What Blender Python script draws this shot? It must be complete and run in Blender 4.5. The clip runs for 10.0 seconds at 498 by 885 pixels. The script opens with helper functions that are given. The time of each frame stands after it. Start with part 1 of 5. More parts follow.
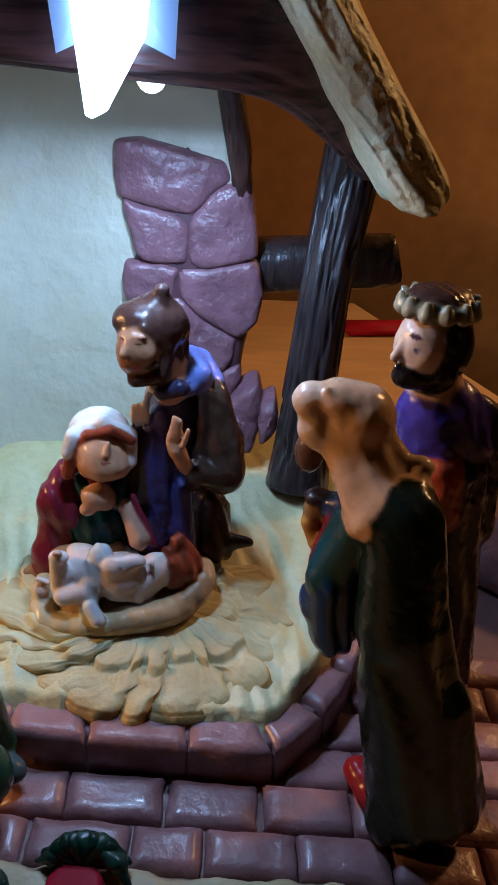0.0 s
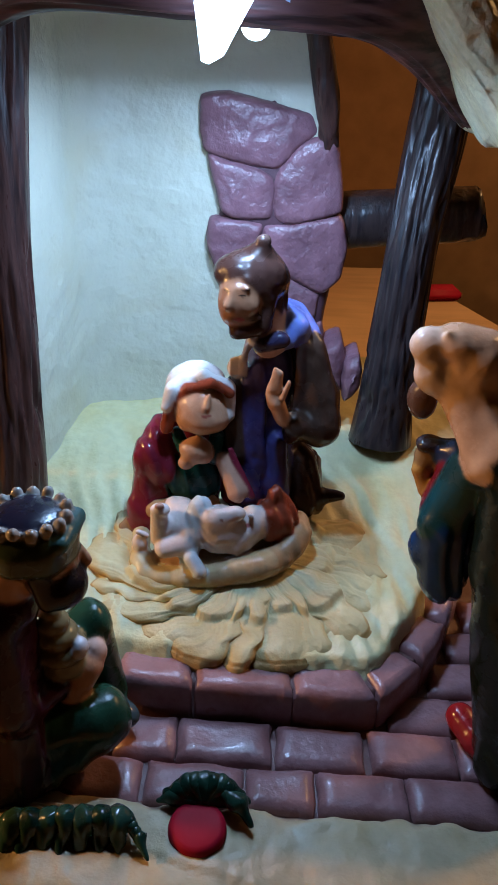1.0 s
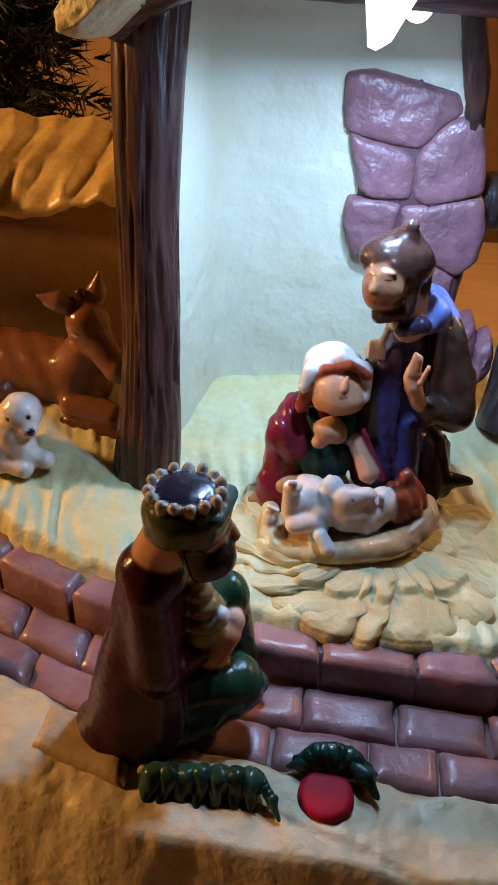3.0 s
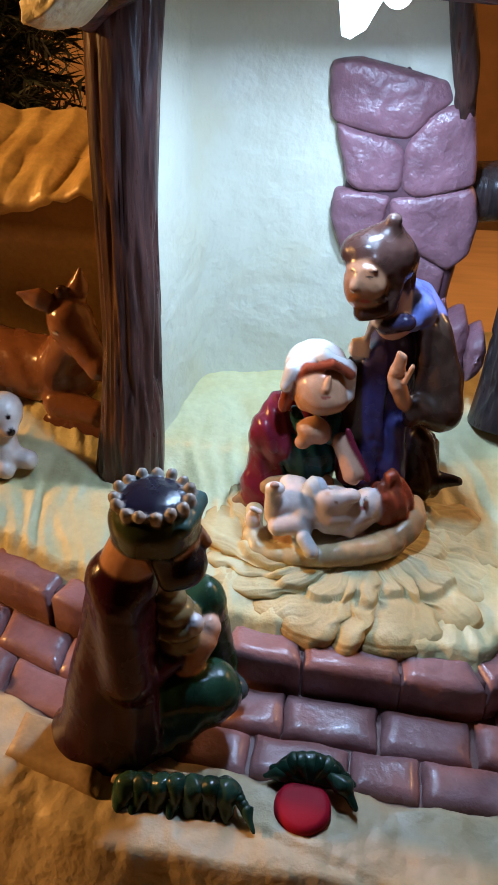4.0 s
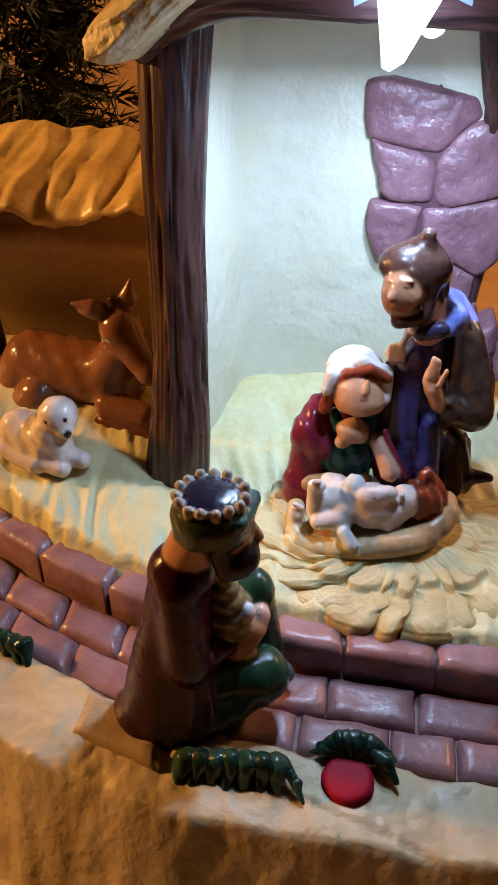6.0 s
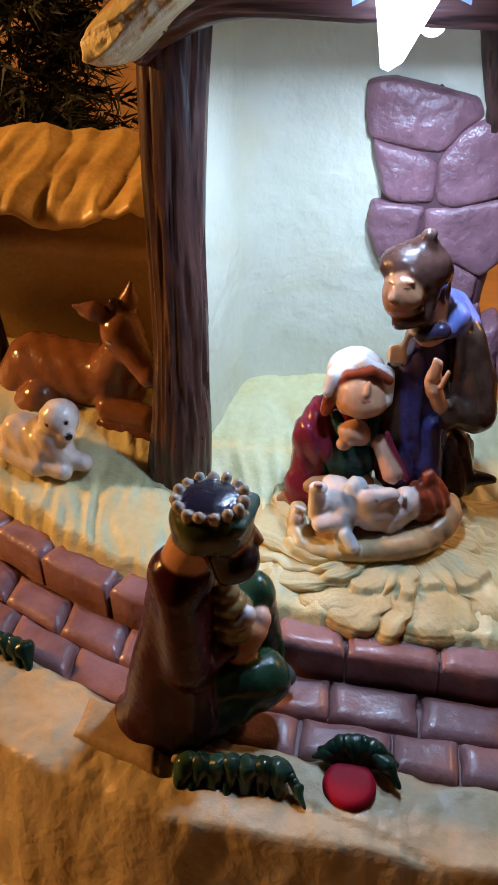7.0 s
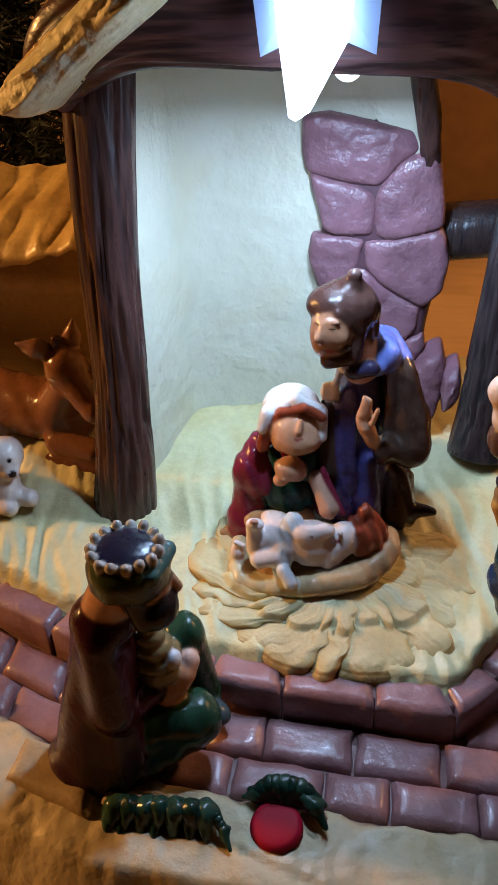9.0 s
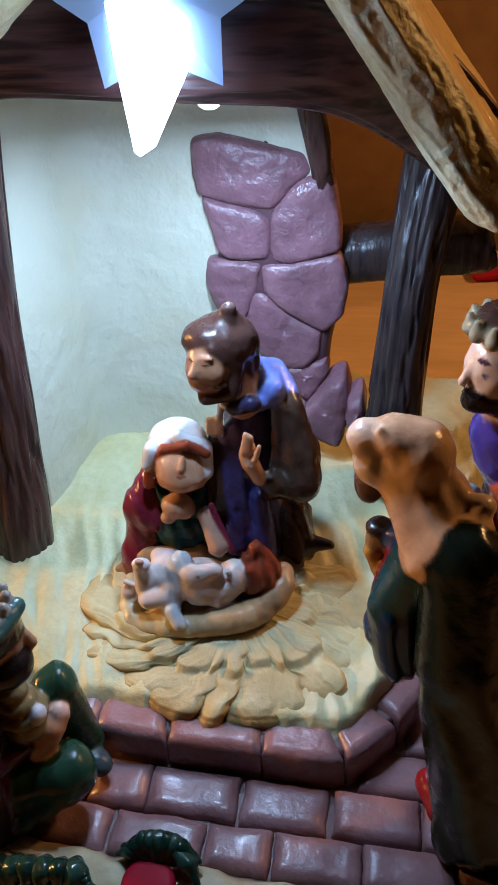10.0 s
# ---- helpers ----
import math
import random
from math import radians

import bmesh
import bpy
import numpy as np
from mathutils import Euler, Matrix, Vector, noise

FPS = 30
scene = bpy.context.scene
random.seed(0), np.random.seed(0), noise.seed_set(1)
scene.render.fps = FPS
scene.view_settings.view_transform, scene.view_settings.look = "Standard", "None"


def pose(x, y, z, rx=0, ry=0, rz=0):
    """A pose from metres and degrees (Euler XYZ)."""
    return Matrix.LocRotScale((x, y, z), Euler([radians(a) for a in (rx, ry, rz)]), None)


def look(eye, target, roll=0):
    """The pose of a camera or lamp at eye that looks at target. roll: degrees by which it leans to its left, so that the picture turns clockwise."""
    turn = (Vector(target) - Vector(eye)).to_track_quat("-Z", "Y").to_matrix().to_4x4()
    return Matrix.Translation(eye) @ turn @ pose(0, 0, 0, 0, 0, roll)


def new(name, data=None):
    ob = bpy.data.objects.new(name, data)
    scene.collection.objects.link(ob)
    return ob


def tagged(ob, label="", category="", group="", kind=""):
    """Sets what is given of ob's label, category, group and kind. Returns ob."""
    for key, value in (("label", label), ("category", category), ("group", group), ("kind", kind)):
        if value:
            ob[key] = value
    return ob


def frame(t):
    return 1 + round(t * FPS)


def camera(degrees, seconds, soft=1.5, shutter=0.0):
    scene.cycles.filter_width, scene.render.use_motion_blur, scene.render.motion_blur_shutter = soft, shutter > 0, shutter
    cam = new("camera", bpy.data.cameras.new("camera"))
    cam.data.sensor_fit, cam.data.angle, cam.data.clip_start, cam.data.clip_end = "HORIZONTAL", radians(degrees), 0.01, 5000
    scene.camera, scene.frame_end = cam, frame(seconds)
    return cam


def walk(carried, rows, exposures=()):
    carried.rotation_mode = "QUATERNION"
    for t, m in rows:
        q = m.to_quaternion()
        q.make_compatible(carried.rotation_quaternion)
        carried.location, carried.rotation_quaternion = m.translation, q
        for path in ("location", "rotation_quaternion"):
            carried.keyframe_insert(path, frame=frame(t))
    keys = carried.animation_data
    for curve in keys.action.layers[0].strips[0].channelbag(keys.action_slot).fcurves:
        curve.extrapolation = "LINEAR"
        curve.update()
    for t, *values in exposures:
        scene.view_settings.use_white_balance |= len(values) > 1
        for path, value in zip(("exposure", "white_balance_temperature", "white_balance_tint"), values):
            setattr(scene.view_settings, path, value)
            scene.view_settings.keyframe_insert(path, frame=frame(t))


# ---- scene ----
cam = camera(33.9, 10.0)
METRES, EYE, TILT, LEAN, TURN = 0.16, 0.2011, -28.0, -3.0, 0.0
ROWS = [
    (0.0, 0.0, 0.0, 0.0, -0.0, -0.0, 0.0),
    (0.5, -0.0301, -0.0012, -0.003, 0.21, -1.03, 0.59),
    (1.0, -0.1538, -0.0104, -0.0453, 1.43, -1.69, 0.54),
    (1.5, -0.1705, -0.0268, -0.0297, 3.08, -2.44, 0.31),
    (2.0, -0.2581, -0.0614, -0.0347, 4.94, -3.11, -0.4),
    (2.5, -0.2741, -0.0666, -0.0278, 6.48, -3.63, -1.33),
    (4.0, -0.1922, -0.0027, 0.0065, 8.46, -5.01, -1.51),
    (4.5, -0.2075, -0.0503, 0.0119, 9.0, -5.36, -1.31),
    (5.0, -0.2216, -0.1247, 0.0257, 9.49, -5.56, -1.23),
    (5.5, -0.2225, -0.1218, 0.0277, 9.73, -5.53, -1.11),
    (7.0, -0.209, -0.106, 0.0333, 10.46, -5.48, -0.74),
    (7.5, -0.2013, -0.1066, 0.0365, 10.59, -5.38, -0.63),
    (8.0, -0.18, -0.1116, 0.0443, 10.6, -5.3, -0.52),
    (8.5, -0.1243, -0.1052, 0.0713, 10.74, -5.26, -0.32),
    (9.0, -0.0613, -0.0817, 0.109, 10.87, -5.33, 0.15),
    (9.5, 0.1038, 0.0157, 0.1774, 10.79, -5.48, 0.73),
    (10.0, 0.1459, 0.0229, 0.1869, 10.3, -5.74, 1.04),
]
walk(cam, [(t, pose(0, 0, EYE, TILT, LEAN, TURN) @ pose(METRES * x, METRES * y, METRES * z, 90 + pitch, roll, yaw)) for t, x, y, z, yaw, pitch, roll in ROWS],
     ((0.0, -0.45, 5050, 10), (0.8, -0.35, 5000, 8), (2.0, -0.08, 5100, 6), (2.7, 0.05, 5200, 8), (4.2, 0.18, 5500, 10), (5.2, 0.32, 5700, 13), (7.0, 0.12, 5700, 13), (8.5, 0.0, 5650, 12), (10.0, -0.10, 5400, 9)))

# ---- light ----
world = bpy.data.worlds.new("world")
scene.world = world
world.use_nodes = True
world.node_tree.nodes["Background"].inputs[0].default_value = (1.0, 0.62, 0.30, 1)
world.node_tree.nodes["Background"].inputs[1].default_value = 0.02


def disk_lamp(name, eye, target, size, watts, colour):
    data = bpy.data.lights.new(name, "AREA")
    data.shape, data.size, data.energy, data.color = "DISK", size, watts, colour
    ob = new(name, data)
    ob.matrix_world = look(eye, target)
    return ob


disk_lamp("room_lamp", (-0.78, 0.215, 0.34), (-0.08, 0.2, 0.05), 0.06, 5.8, (1.0, 0.46, 0.11))
disk_lamp("far_room_lamp", (0.62, 0.62, 0.60), (0.15, 0.68, 0.0), 0.12, 4.4, (1.0, 0.48, 0.14))
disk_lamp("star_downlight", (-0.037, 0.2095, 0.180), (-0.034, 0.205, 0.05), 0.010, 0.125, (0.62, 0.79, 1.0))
disk_lamp("led_downlight", (-0.027, 0.2505, 0.1715), (-0.024, 0.225, 0.0), 0.008, 0.155, (0.62, 0.78, 1.0))


# ---- materials ----
def nodes_of(mat):
    mat.use_nodes = True
    return mat.node_tree, mat.node_tree.nodes["Principled BSDF"]


def paint(name, base, second, rough=0.4, fine=900.0, coarse=90.0, bump=0.25, depth=0.0004, stretch=(1, 1, 1), attr=None, coat=0.0, contrast=(0.35, 0.7), speck_by=0.5):
    """Painted resin: two colours mixed by a coarse and a fine noise, fine relief, uneven gloss. attr: a colour attribute as base."""
    mat = bpy.data.materials.new(name)
    tree, bsdf = nodes_of(mat)
    n, link = tree.nodes, tree.links
    co = n.new("ShaderNodeTexCoord")
    mp = n.new("ShaderNodeMapping")
    mp.inputs["Scale"].default_value = stretch
    link.new(co.outputs["Object"], mp.inputs["Vector"])
    big = n.new("ShaderNodeTexNoise")
    big.inputs["Scale"].default_value, big.inputs["Detail"].default_value = coarse, 5
    small = n.new("ShaderNodeTexNoise")
    small.inputs["Scale"].default_value, small.inputs["Detail"].default_value = fine, 4
    for t in (big, small):
        link.new(mp.outputs[0], t.inputs["Vector"])
    ramp = n.new("ShaderNodeMapRange")
    ramp.inputs[1].default_value, ramp.inputs[2].default_value = contrast
    link.new(big.outputs["Fac"], ramp.inputs[0])
    mix = n.new("ShaderNodeMix")
    mix.data_type = "RGBA"
    link.new(ramp.outputs[0], mix.inputs["Factor"])
    if attr:
        at = n.new("ShaderNodeAttribute")
        at.attribute_name = attr
        link.new(at.outputs["Color"], mix.inputs["A"])
        dull = n.new("ShaderNodeMix")
        dull.data_type, dull.blend_type = "RGBA", "MULTIPLY"
        dull.inputs["Factor"].default_value = 1.0
        dull.inputs["B"].default_value = (*second, 1)
        link.new(at.outputs["Color"], dull.inputs["A"])
        link.new(dull.outputs["Result"], mix.inputs["B"])
    else:
        mix.inputs["A"].default_value, mix.inputs["B"].default_value = (*base, 1), (*second, 1)
    speck = n.new("ShaderNodeMix")
    speck.data_type, speck.blend_type = "RGBA", "MULTIPLY"
    link.new(mix.outputs["Result"], speck.inputs["A"])
    grey = n.new("ShaderNodeMapRange")
    grey.inputs[1].default_value, grey.inputs[2].default_value, grey.inputs[3].default_value, grey.inputs[4].default_value = 0.3, 0.7, 0.72, 1.12
    link.new(small.outputs["Fac"], grey.inputs[0])
    link.new(grey.outputs[0], speck.inputs["B"])
    speck.inputs["Factor"].default_value = speck_by
    link.new(speck.outputs["Result"], bsdf.inputs["Base Color"])
    gloss = n.new("ShaderNodeMapRange")
    gloss.inputs[1].default_value, gloss.inputs[2].default_value = 0.3, 0.7
    gloss.inputs[3].default_value, gloss.inputs[4].default_value = max(rough - 0.1, 0.05), rough + 0.12
    link.new(big.outputs["Fac"], gloss.inputs[0])
    link.new(gloss.outputs[0], bsdf.inputs["Roughness"])
    relief = n.new("ShaderNodeBump")
    relief.inputs["Strength"].default_value, relief.inputs["Distance"].default_value = bump, depth
    link.new(small.outputs["Fac"], relief.inputs["Height"])
    link.new(relief.outputs[0], bsdf.inputs["Normal"])
    bsdf.inputs["Coat Weight"].default_value = coat
    bsdf.inputs["Coat Roughness"].default_value = 0.15
    return mat


def glow(name, colour, strength, base=(0.8, 0.85, 0.95)):
    mat = bpy.data.materials.new(name)
    _, bsdf = nodes_of(mat)
    bsdf.inputs["Base Color"].default_value = (*base, 1)
    bsdf.inputs["Roughness"].default_value = 0.2
    bsdf.inputs["Emission Color"].default_value = (*colour, 1)
    bsdf.inputs["Emission Strength"].default_value = strength
    return mat


FIGURE = paint("figure_paint", (1, 1, 1), (0.82, 0.77, 0.72), 0.22, 420, 130, 0.3, 0.0006, attr="paint", coat=0.0, speck_by=0.3)
FIGURE.node_tree.nodes["Principled BSDF"].inputs["Specular IOR Level"].default_value = 0.32
GROUND = paint("ground_paint", (1, 1, 1), (0.92, 0.85, 0.70), 0.5, 330, 60, 0.6, 0.0009, attr="paint", speck_by=0.25)
BRICK = paint("brick_paint", (0.34, 0.185, 0.185), (0.22, 0.095, 0.085), 0.36, 420, 75, 0.55, 0.0007, coat=0.12, speck_by=0.4)
STONE = paint("stone_paint", (0.27, 0.135, 0.160), (0.17, 0.078, 0.095), 0.40, 190, 90, 0.8, 0.0018, coat=0.03, speck_by=0.4)
FLAG = paint("flagstone_paint", (0.46, 0.32, 0.16), (0.36, 0.23, 0.10), 0.5, 700, 80, 0.4)
MORTAR = paint("mortar_paint", (0.12, 0.055, 0.068), (0.08, 0.036, 0.046), 0.45)
PLASTER = paint("plaster_paint", (0.66, 0.65, 0.50), (0.63, 0.57, 0.36), 0.45, 110, 30, 0.6, 0.0030, contrast=(0.5, 0.85), speck_by=0.05)
BARK = paint("bark_paint", (0.075, 0.035, 0.028), (0.028, 0.012, 0.010), 0.34, 170, 380, 0.75, 0.0016, (1, 1, 0.09), coat=0.1, speck_by=0.45, contrast=(0.44, 0.62))
BEAM = paint("beam_paint", (0.095, 0.045, 0.045), (0.022, 0.010, 0.012), 0.4, 170, 380, 0.75, 0.0016, (0.09, 1, 1), coat=0.2, speck_by=0.45, contrast=(0.42, 0.60))
DARKBARK = paint("dark_bark_paint", (0.045, 0.030, 0.028), (0.016, 0.011, 0.012), 0.36, 170, 380, 0.75, 0.0016, (1, 1, 0.09), coat=0.1, speck_by=0.45, contrast=(0.44, 0.62))
THATCH = paint("thatch_paint", (0.70, 0.49, 0.16), (0.50, 0.31, 0.08), 0.42, 500, 80, 0.5)
# cream cut straw, with the star's light put into the colour
RIM = paint("star_lit_cut_straw", (0.68, 0.64, 0.42), (0.55, 0.45, 0.22), 0.5, 500, 60, 0.7, 0.0009)
CLAY = paint("stall_wall_paint", (0.52, 0.34, 0.16), (0.42, 0.26, 0.11), 0.5, 500, 30, 0.2)
LEAF = paint("leaf_paint", (0.035, 0.085, 0.045), (0.012, 0.03, 0.018), 0.25, 700, 120, 0.3, coat=0.4)
RED = paint("button_red", (0.36, 0.006, 0.022), (0.30, 0.005, 0.018), 0.58, 300, 60, 0.06, coat=0.0, speck_by=0.1)
RED.node_tree.nodes["Principled BSDF"].inputs["Specular IOR Level"].default_value = 0.12
# room colour set near black so glossy paint reflects little of it
DARKWALL = paint("darkened_room_paint", (0.05, 0.035, 0.025), (0.04, 0.028, 0.02), 0.8, 60, 6, 0.1)
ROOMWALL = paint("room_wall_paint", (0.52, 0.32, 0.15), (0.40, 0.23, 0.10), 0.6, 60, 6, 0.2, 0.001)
TABLE = paint("table_varnish", (0.60, 0.40, 0.22), (0.52, 0.33, 0.17), 0.4, 120, 10, 0.15, 0.0005, (0.2, 1, 1))
FIR = paint("fir_needles", (0.012, 0.018, 0.010), (0.006, 0.009, 0.005), 0.6)
STAR = glow("star_plastic", (0.45, 0.64, 1.0), 0.26, (0.22, 0.29, 0.45))
TAIL = glow("lit_star_tail", (0.66, 0.82, 1.0), 20.0)
LED = glow("led_light", (0.80, 0.90, 1.0), 14.0)
FLAME = glow("fairy_light", (1.0, 0.42, 0.1), 6.0)


# ---- mesh helpers ----
def finish(name, bm, mat, parent=None, label="", smooth=True):
    mesh = bpy.data.meshes.new(name)
    bmesh.ops.recalc_face_normals(bm, faces=bm.faces)
    bm.to_mesh(mesh)
    bm.free()
    for p in mesh.polygons:
        p.use_smooth = smooth
    mesh.materials.append(mat)
    ob = new(name, mesh)
    if parent:
        ob.parent = parent
    if label:
        tagged(ob, label)
    return ob


def part(name, bm, mat, parent, label="", smooth=True):
    return finish(name, bm, mat, parent, label, smooth)


def empty(name, at=(0, 0, 0)):
    ob = new(name)
    ob.location = at
    return ob


def fbm(x, y, z=0.0):
    return noise.noise((x, y, z)) + 0.5 * noise.noise((2.1 * x, 2.1 * y, z + 5))


def spline(points, n):
    """Catmull-Rom through points: n samples, each a numpy row."""
    p = np.array(points, float)
    p = np.vstack([2 * p[0] - p[1], p, 2 * p[-1] - p[-2]])
    out = []
    for u in np.linspace(0, len(p) - 3 - 1e-6, n):
        i, t = int(u), u - int(u)
        a, b, c, d = p[i : i + 4]
        out.append(0.5 * (2 * b + (c - a) * t + (2 * a - 5 * b + 4 * c - d) * t * t + (3 * b - a - 3 * c + d) * t**3))
    return np.array(out)


def limb(points, n=60, around=28, bark=0.0009, freq=9.0, seed=0.0, square=1.0):
    """A log through points (x, y, z, half width, half depth), with grooves that run along it."""
    bm = bmesh.new()
    rows = spline(points, n)
    rings = []
    for i, row in enumerate(rows):
        ahead = Vector(rows[min(i + 1, n - 1)][:3] - rows[max(i - 1, 0)][:3]).normalized()
        side = ahead.cross(Vector((0, 1, 0)))
        side = side.normalized() if side.length > 0.1 else Vector((1, 0, 0))
        front = side.cross(ahead).normalized()
        ring = []
        for j in range(around):
            a = 2 * math.pi * j / around
            c, s = math.cos(a), math.sin(a)
            c, s = math.copysign(abs(c) ** square, c), math.copysign(abs(s) ** square, s)
            g = noise.noise((c * freq * 0.42 + 0.3 * math.sin(i / n * 7 + seed), s * freq * 0.42, i / n * 3.2 + seed))
            g = -1.3 * max(0.0, 1 - abs(g) * 5.5) * min(1.0, i / n / 0.16) + 0.6 * fbm(c * 1.2, s * 1.2, i / n * 5 + seed)
            w = 1 + g * bark / row[3]
            ring.append(bm.verts.new(Vector(row[:3]) + side * c * row[3] * w + front * s * row[4] * w))
        rings.append(ring)
    for a, b in zip(rings, rings[1:]):
        for j in range(around):
            bm.faces.new((a[j], a[(j + 1) % around], b[(j + 1) % around], b[j]))
    bm.faces.new(rings[0])
    bm.faces.new(rings[-1])
    return bm


# ---- clay: one smooth painted mesh out of blended round forms (millimetres) ----
class Clay:
    def __init__(self, uneven=0.2):
        self.forms, self.spots, self.uneven = [], [], uneven

    def ball(self, c, r, col, turn=0.0, tip=0.0, pri=0.0, k=1.4, fold=0.0, waves=0.6):
        m = np.array(Euler((radians(tip), 0, radians(turn))).to_matrix()).T
        self.forms.append(("ball", np.array(c, float), np.array(r, float) * np.ones(3), m, col, pri, k, fold, waves))
        return self

    def cone(self, a, b, ra, rb, col, flat=1.0, turn=0.0, pri=0.0, k=1.4, fold=0.0, waves=0.6):
        """A round cone; flat: its depth against its width, across the heading turn."""
        self.forms.append(("cone", np.array(a, float), np.array(b, float), (ra, rb, flat, radians(turn)), col, pri, k, fold, waves))
        return self

    def spot(self, c, r, col):
        self.spots.append((np.array(c, float), np.array(r, float) * np.ones(3), col))
        return self

    def one(self, f, p):
        kind, a, b, m, col, pri, k, fold, waves = f
        if kind == "ball":
            q = (p - a) @ m.T.astype(np.float32)
            e = np.sqrt(((q / b.astype(np.float32)) ** 2).sum(-1)) + 1e-6
            g = np.sqrt(((q / (b**2).astype(np.float32)) ** 2).sum(-1)) + 1e-6
            d = e * (e - 1) / g
        else:
            ra, rb, flat, turn = m
            u = np.array([math.sin(turn), -math.cos(turn), 0], np.float32)
            squash = lambda v: v + u * ((v @ u) * (1 / flat - 1))[..., None]
            pa, ba = squash(p - a.astype(np.float32)), squash((b - a).astype(np.float32)[None])[0]
            t = np.clip(pa @ ba / (ba @ ba), 0, 1)
            d = np.sqrt(((pa - t[..., None] * ba) ** 2).sum(-1)) - (ra + (rb - ra) * t)
            d = d * min(1.0, flat)
        if fold:
            d = d + fold * np.sin(waves * (p[..., 0] * 1.1 + p[..., 1] * 0.7 + 1.5 * np.sin(p[..., 2] * 0.13)) + 0.08 * p[..., 2])
        return d

    def field(self, p, colours=False):
        total, best, pick = None, None, None
        for n, f in enumerate(self.forms):
            d = self.one(f, p)
            k = f[6]
            if total is None:
                total = d
            else:
                h = np.clip(k - np.abs(total - d), 0, None) / k
                total = np.minimum(total, d) - h * h * k * 0.25
            if colours:
                w = np.exp(-np.clip(d - f[5], -2, 12) / 0.16)[..., None]
                best = w if best is None else best + w
                pick = w * np.array(f[4]) if pick is None else pick + w * np.array(f[4])
        x, y, z = p[..., 0], p[..., 1], p[..., 2]
        total = total + self.uneven * (np.sin(0.62 * x + 0.9 * np.sin(0.31 * z + 0.2 * y)) * np.sin(0.55 * y + 0.41 * z) + 0.6 * np.sin(1.35 * x + 0.5 * z) * np.sin(1.2 * z - 0.7 * y + 0.8 * np.sin(0.5 * x)))
        return (total, pick / best) if colours else total

    def mesh(self, name, base, h=0.9, rough=0.12):
        """base: the foot point in metres, which becomes the origin."""
        lo, hi = np.full(3, 1e9), np.full(3, -1e9)
        for kind, a, b, m, *_ in self.forms:
            ends = [(a - b.max(), a + b.max())] if kind == "ball" else [(a - m[0] * 1.1, a + m[0] * 1.1), (b - m[1] * 1.1, b + m[1] * 1.1)]
            for e in ends:
                lo, hi = np.minimum(lo, e[0]), np.maximum(hi, e[1])
        lo, hi = lo - 2 * h, hi + 2 * h
        m = 8
        blocks = np.ceil((hi - lo) / h / m).astype(int)
        axes = [(lo[i] + h * np.arange(blocks[i] * m)).astype(np.float32) for i in range(3)]
        mids = [(lo[i] + h * (np.arange(blocks[i]) * m + (m - 1) / 2)).astype(np.float32) for i in range(3)]
        rough_field = self.field(np.stack(np.meshgrid(*mids, indexing="ij"), -1))
        v = np.repeat(np.repeat(np.repeat(rough_field, m, 0), m, 1), m, 2)
        near = np.argwhere(np.abs(rough_field) < h * m * 1.35)
        cell = np.arange(m)
        for part_of in np.array_split(near, max(1, len(near) // 400)):
            idx = [part_of[:, i, None] * m + cell for i in range(3)]
            p = np.stack([np.broadcast_to(ax[ix].reshape(len(part_of), *[m if j == i else 1 for j in range(3)]), (len(part_of), m, m, m)) for i, (ax, ix) in enumerate(zip(axes, idx))], -1)
            v[idx[0][:, :, None, None], idx[1][:, None, :, None], idx[2][:, None, None, :]] = self.field(p)
        shape = np.array(v.shape) - 1
        total, count = np.zeros((*shape, 3), np.float32), np.zeros(shape, np.float32)
        quads = []
        ident = np.arange(shape.prod()).reshape(shape)
        for ax in range(3):
            o1, o2 = (ax + 1) % 3, (ax + 2) % 3
            w = np.moveaxis(v, (ax, o1, o2), (0, 1, 2))
            cross = (w[:-1] < 0) != (w[1:] < 0)
            i, j, k = np.nonzero(cross)
            keep = (j > 0) & (k > 0) & (j < w.shape[1] - 1) & (k < w.shape[2] - 1)
            i, j, k = i[keep], j[keep], k[keep]
            a, b = w[i, j, k], w[i + 1, j, k]
            at = np.zeros((len(i), 3), np.float32)
            at[:, ax], at[:, o1], at[:, o2] = i + a / (a - b), j, k
            four = []
            for dj, dk in ((1, 1), (0, 1), (0, 0), (1, 0)):
                cell = [None] * 3
                cell[ax], cell[o1], cell[o2] = i, j - dj, k - dk
                np.add.at(total, tuple(cell), at)
                np.add.at(count, tuple(cell), 1)
                four.append(ident[tuple(cell)])
            four = np.stack(four, 1)
            quads.append(np.where((a < 0)[:, None], four, four[:, ::-1]))
        quads = np.concatenate(quads)
        used = np.nonzero(count.ravel())[0]
        place = (total.reshape(-1, 3)[used] / count.ravel()[used, None]) * h + lo
        again = np.zeros(count.size, int)
        again[used] = np.arange(len(used))
        colour = self.field(place.astype(np.float32), True)[1]
        for c, r, col in self.spots:
            inside = (((place - c) / r) ** 2).sum(-1)
            w = np.clip((1.25 - inside) / 0.5, 0, 1)[:, None]
            colour = colour * (1 - w) + np.array(col, np.float32) * w
        mesh = bpy.data.meshes.new(name)
        mesh.from_pydata((place * 0.001 - np.array(base)).tolist(), [], again[quads].tolist())
        layer = mesh.color_attributes.new("paint", "FLOAT_COLOR", "POINT")
        layer.data.foreach_set("color", np.c_[colour, np.ones(len(colour))].astype(np.float32).ravel())
        mesh.polygons.foreach_set("use_smooth", np.ones(len(mesh.polygons), bool))
        mesh.materials.append(FIGURE)
        mesh.update()
        ob = new(name, mesh)
        ob.location = base
        return ob


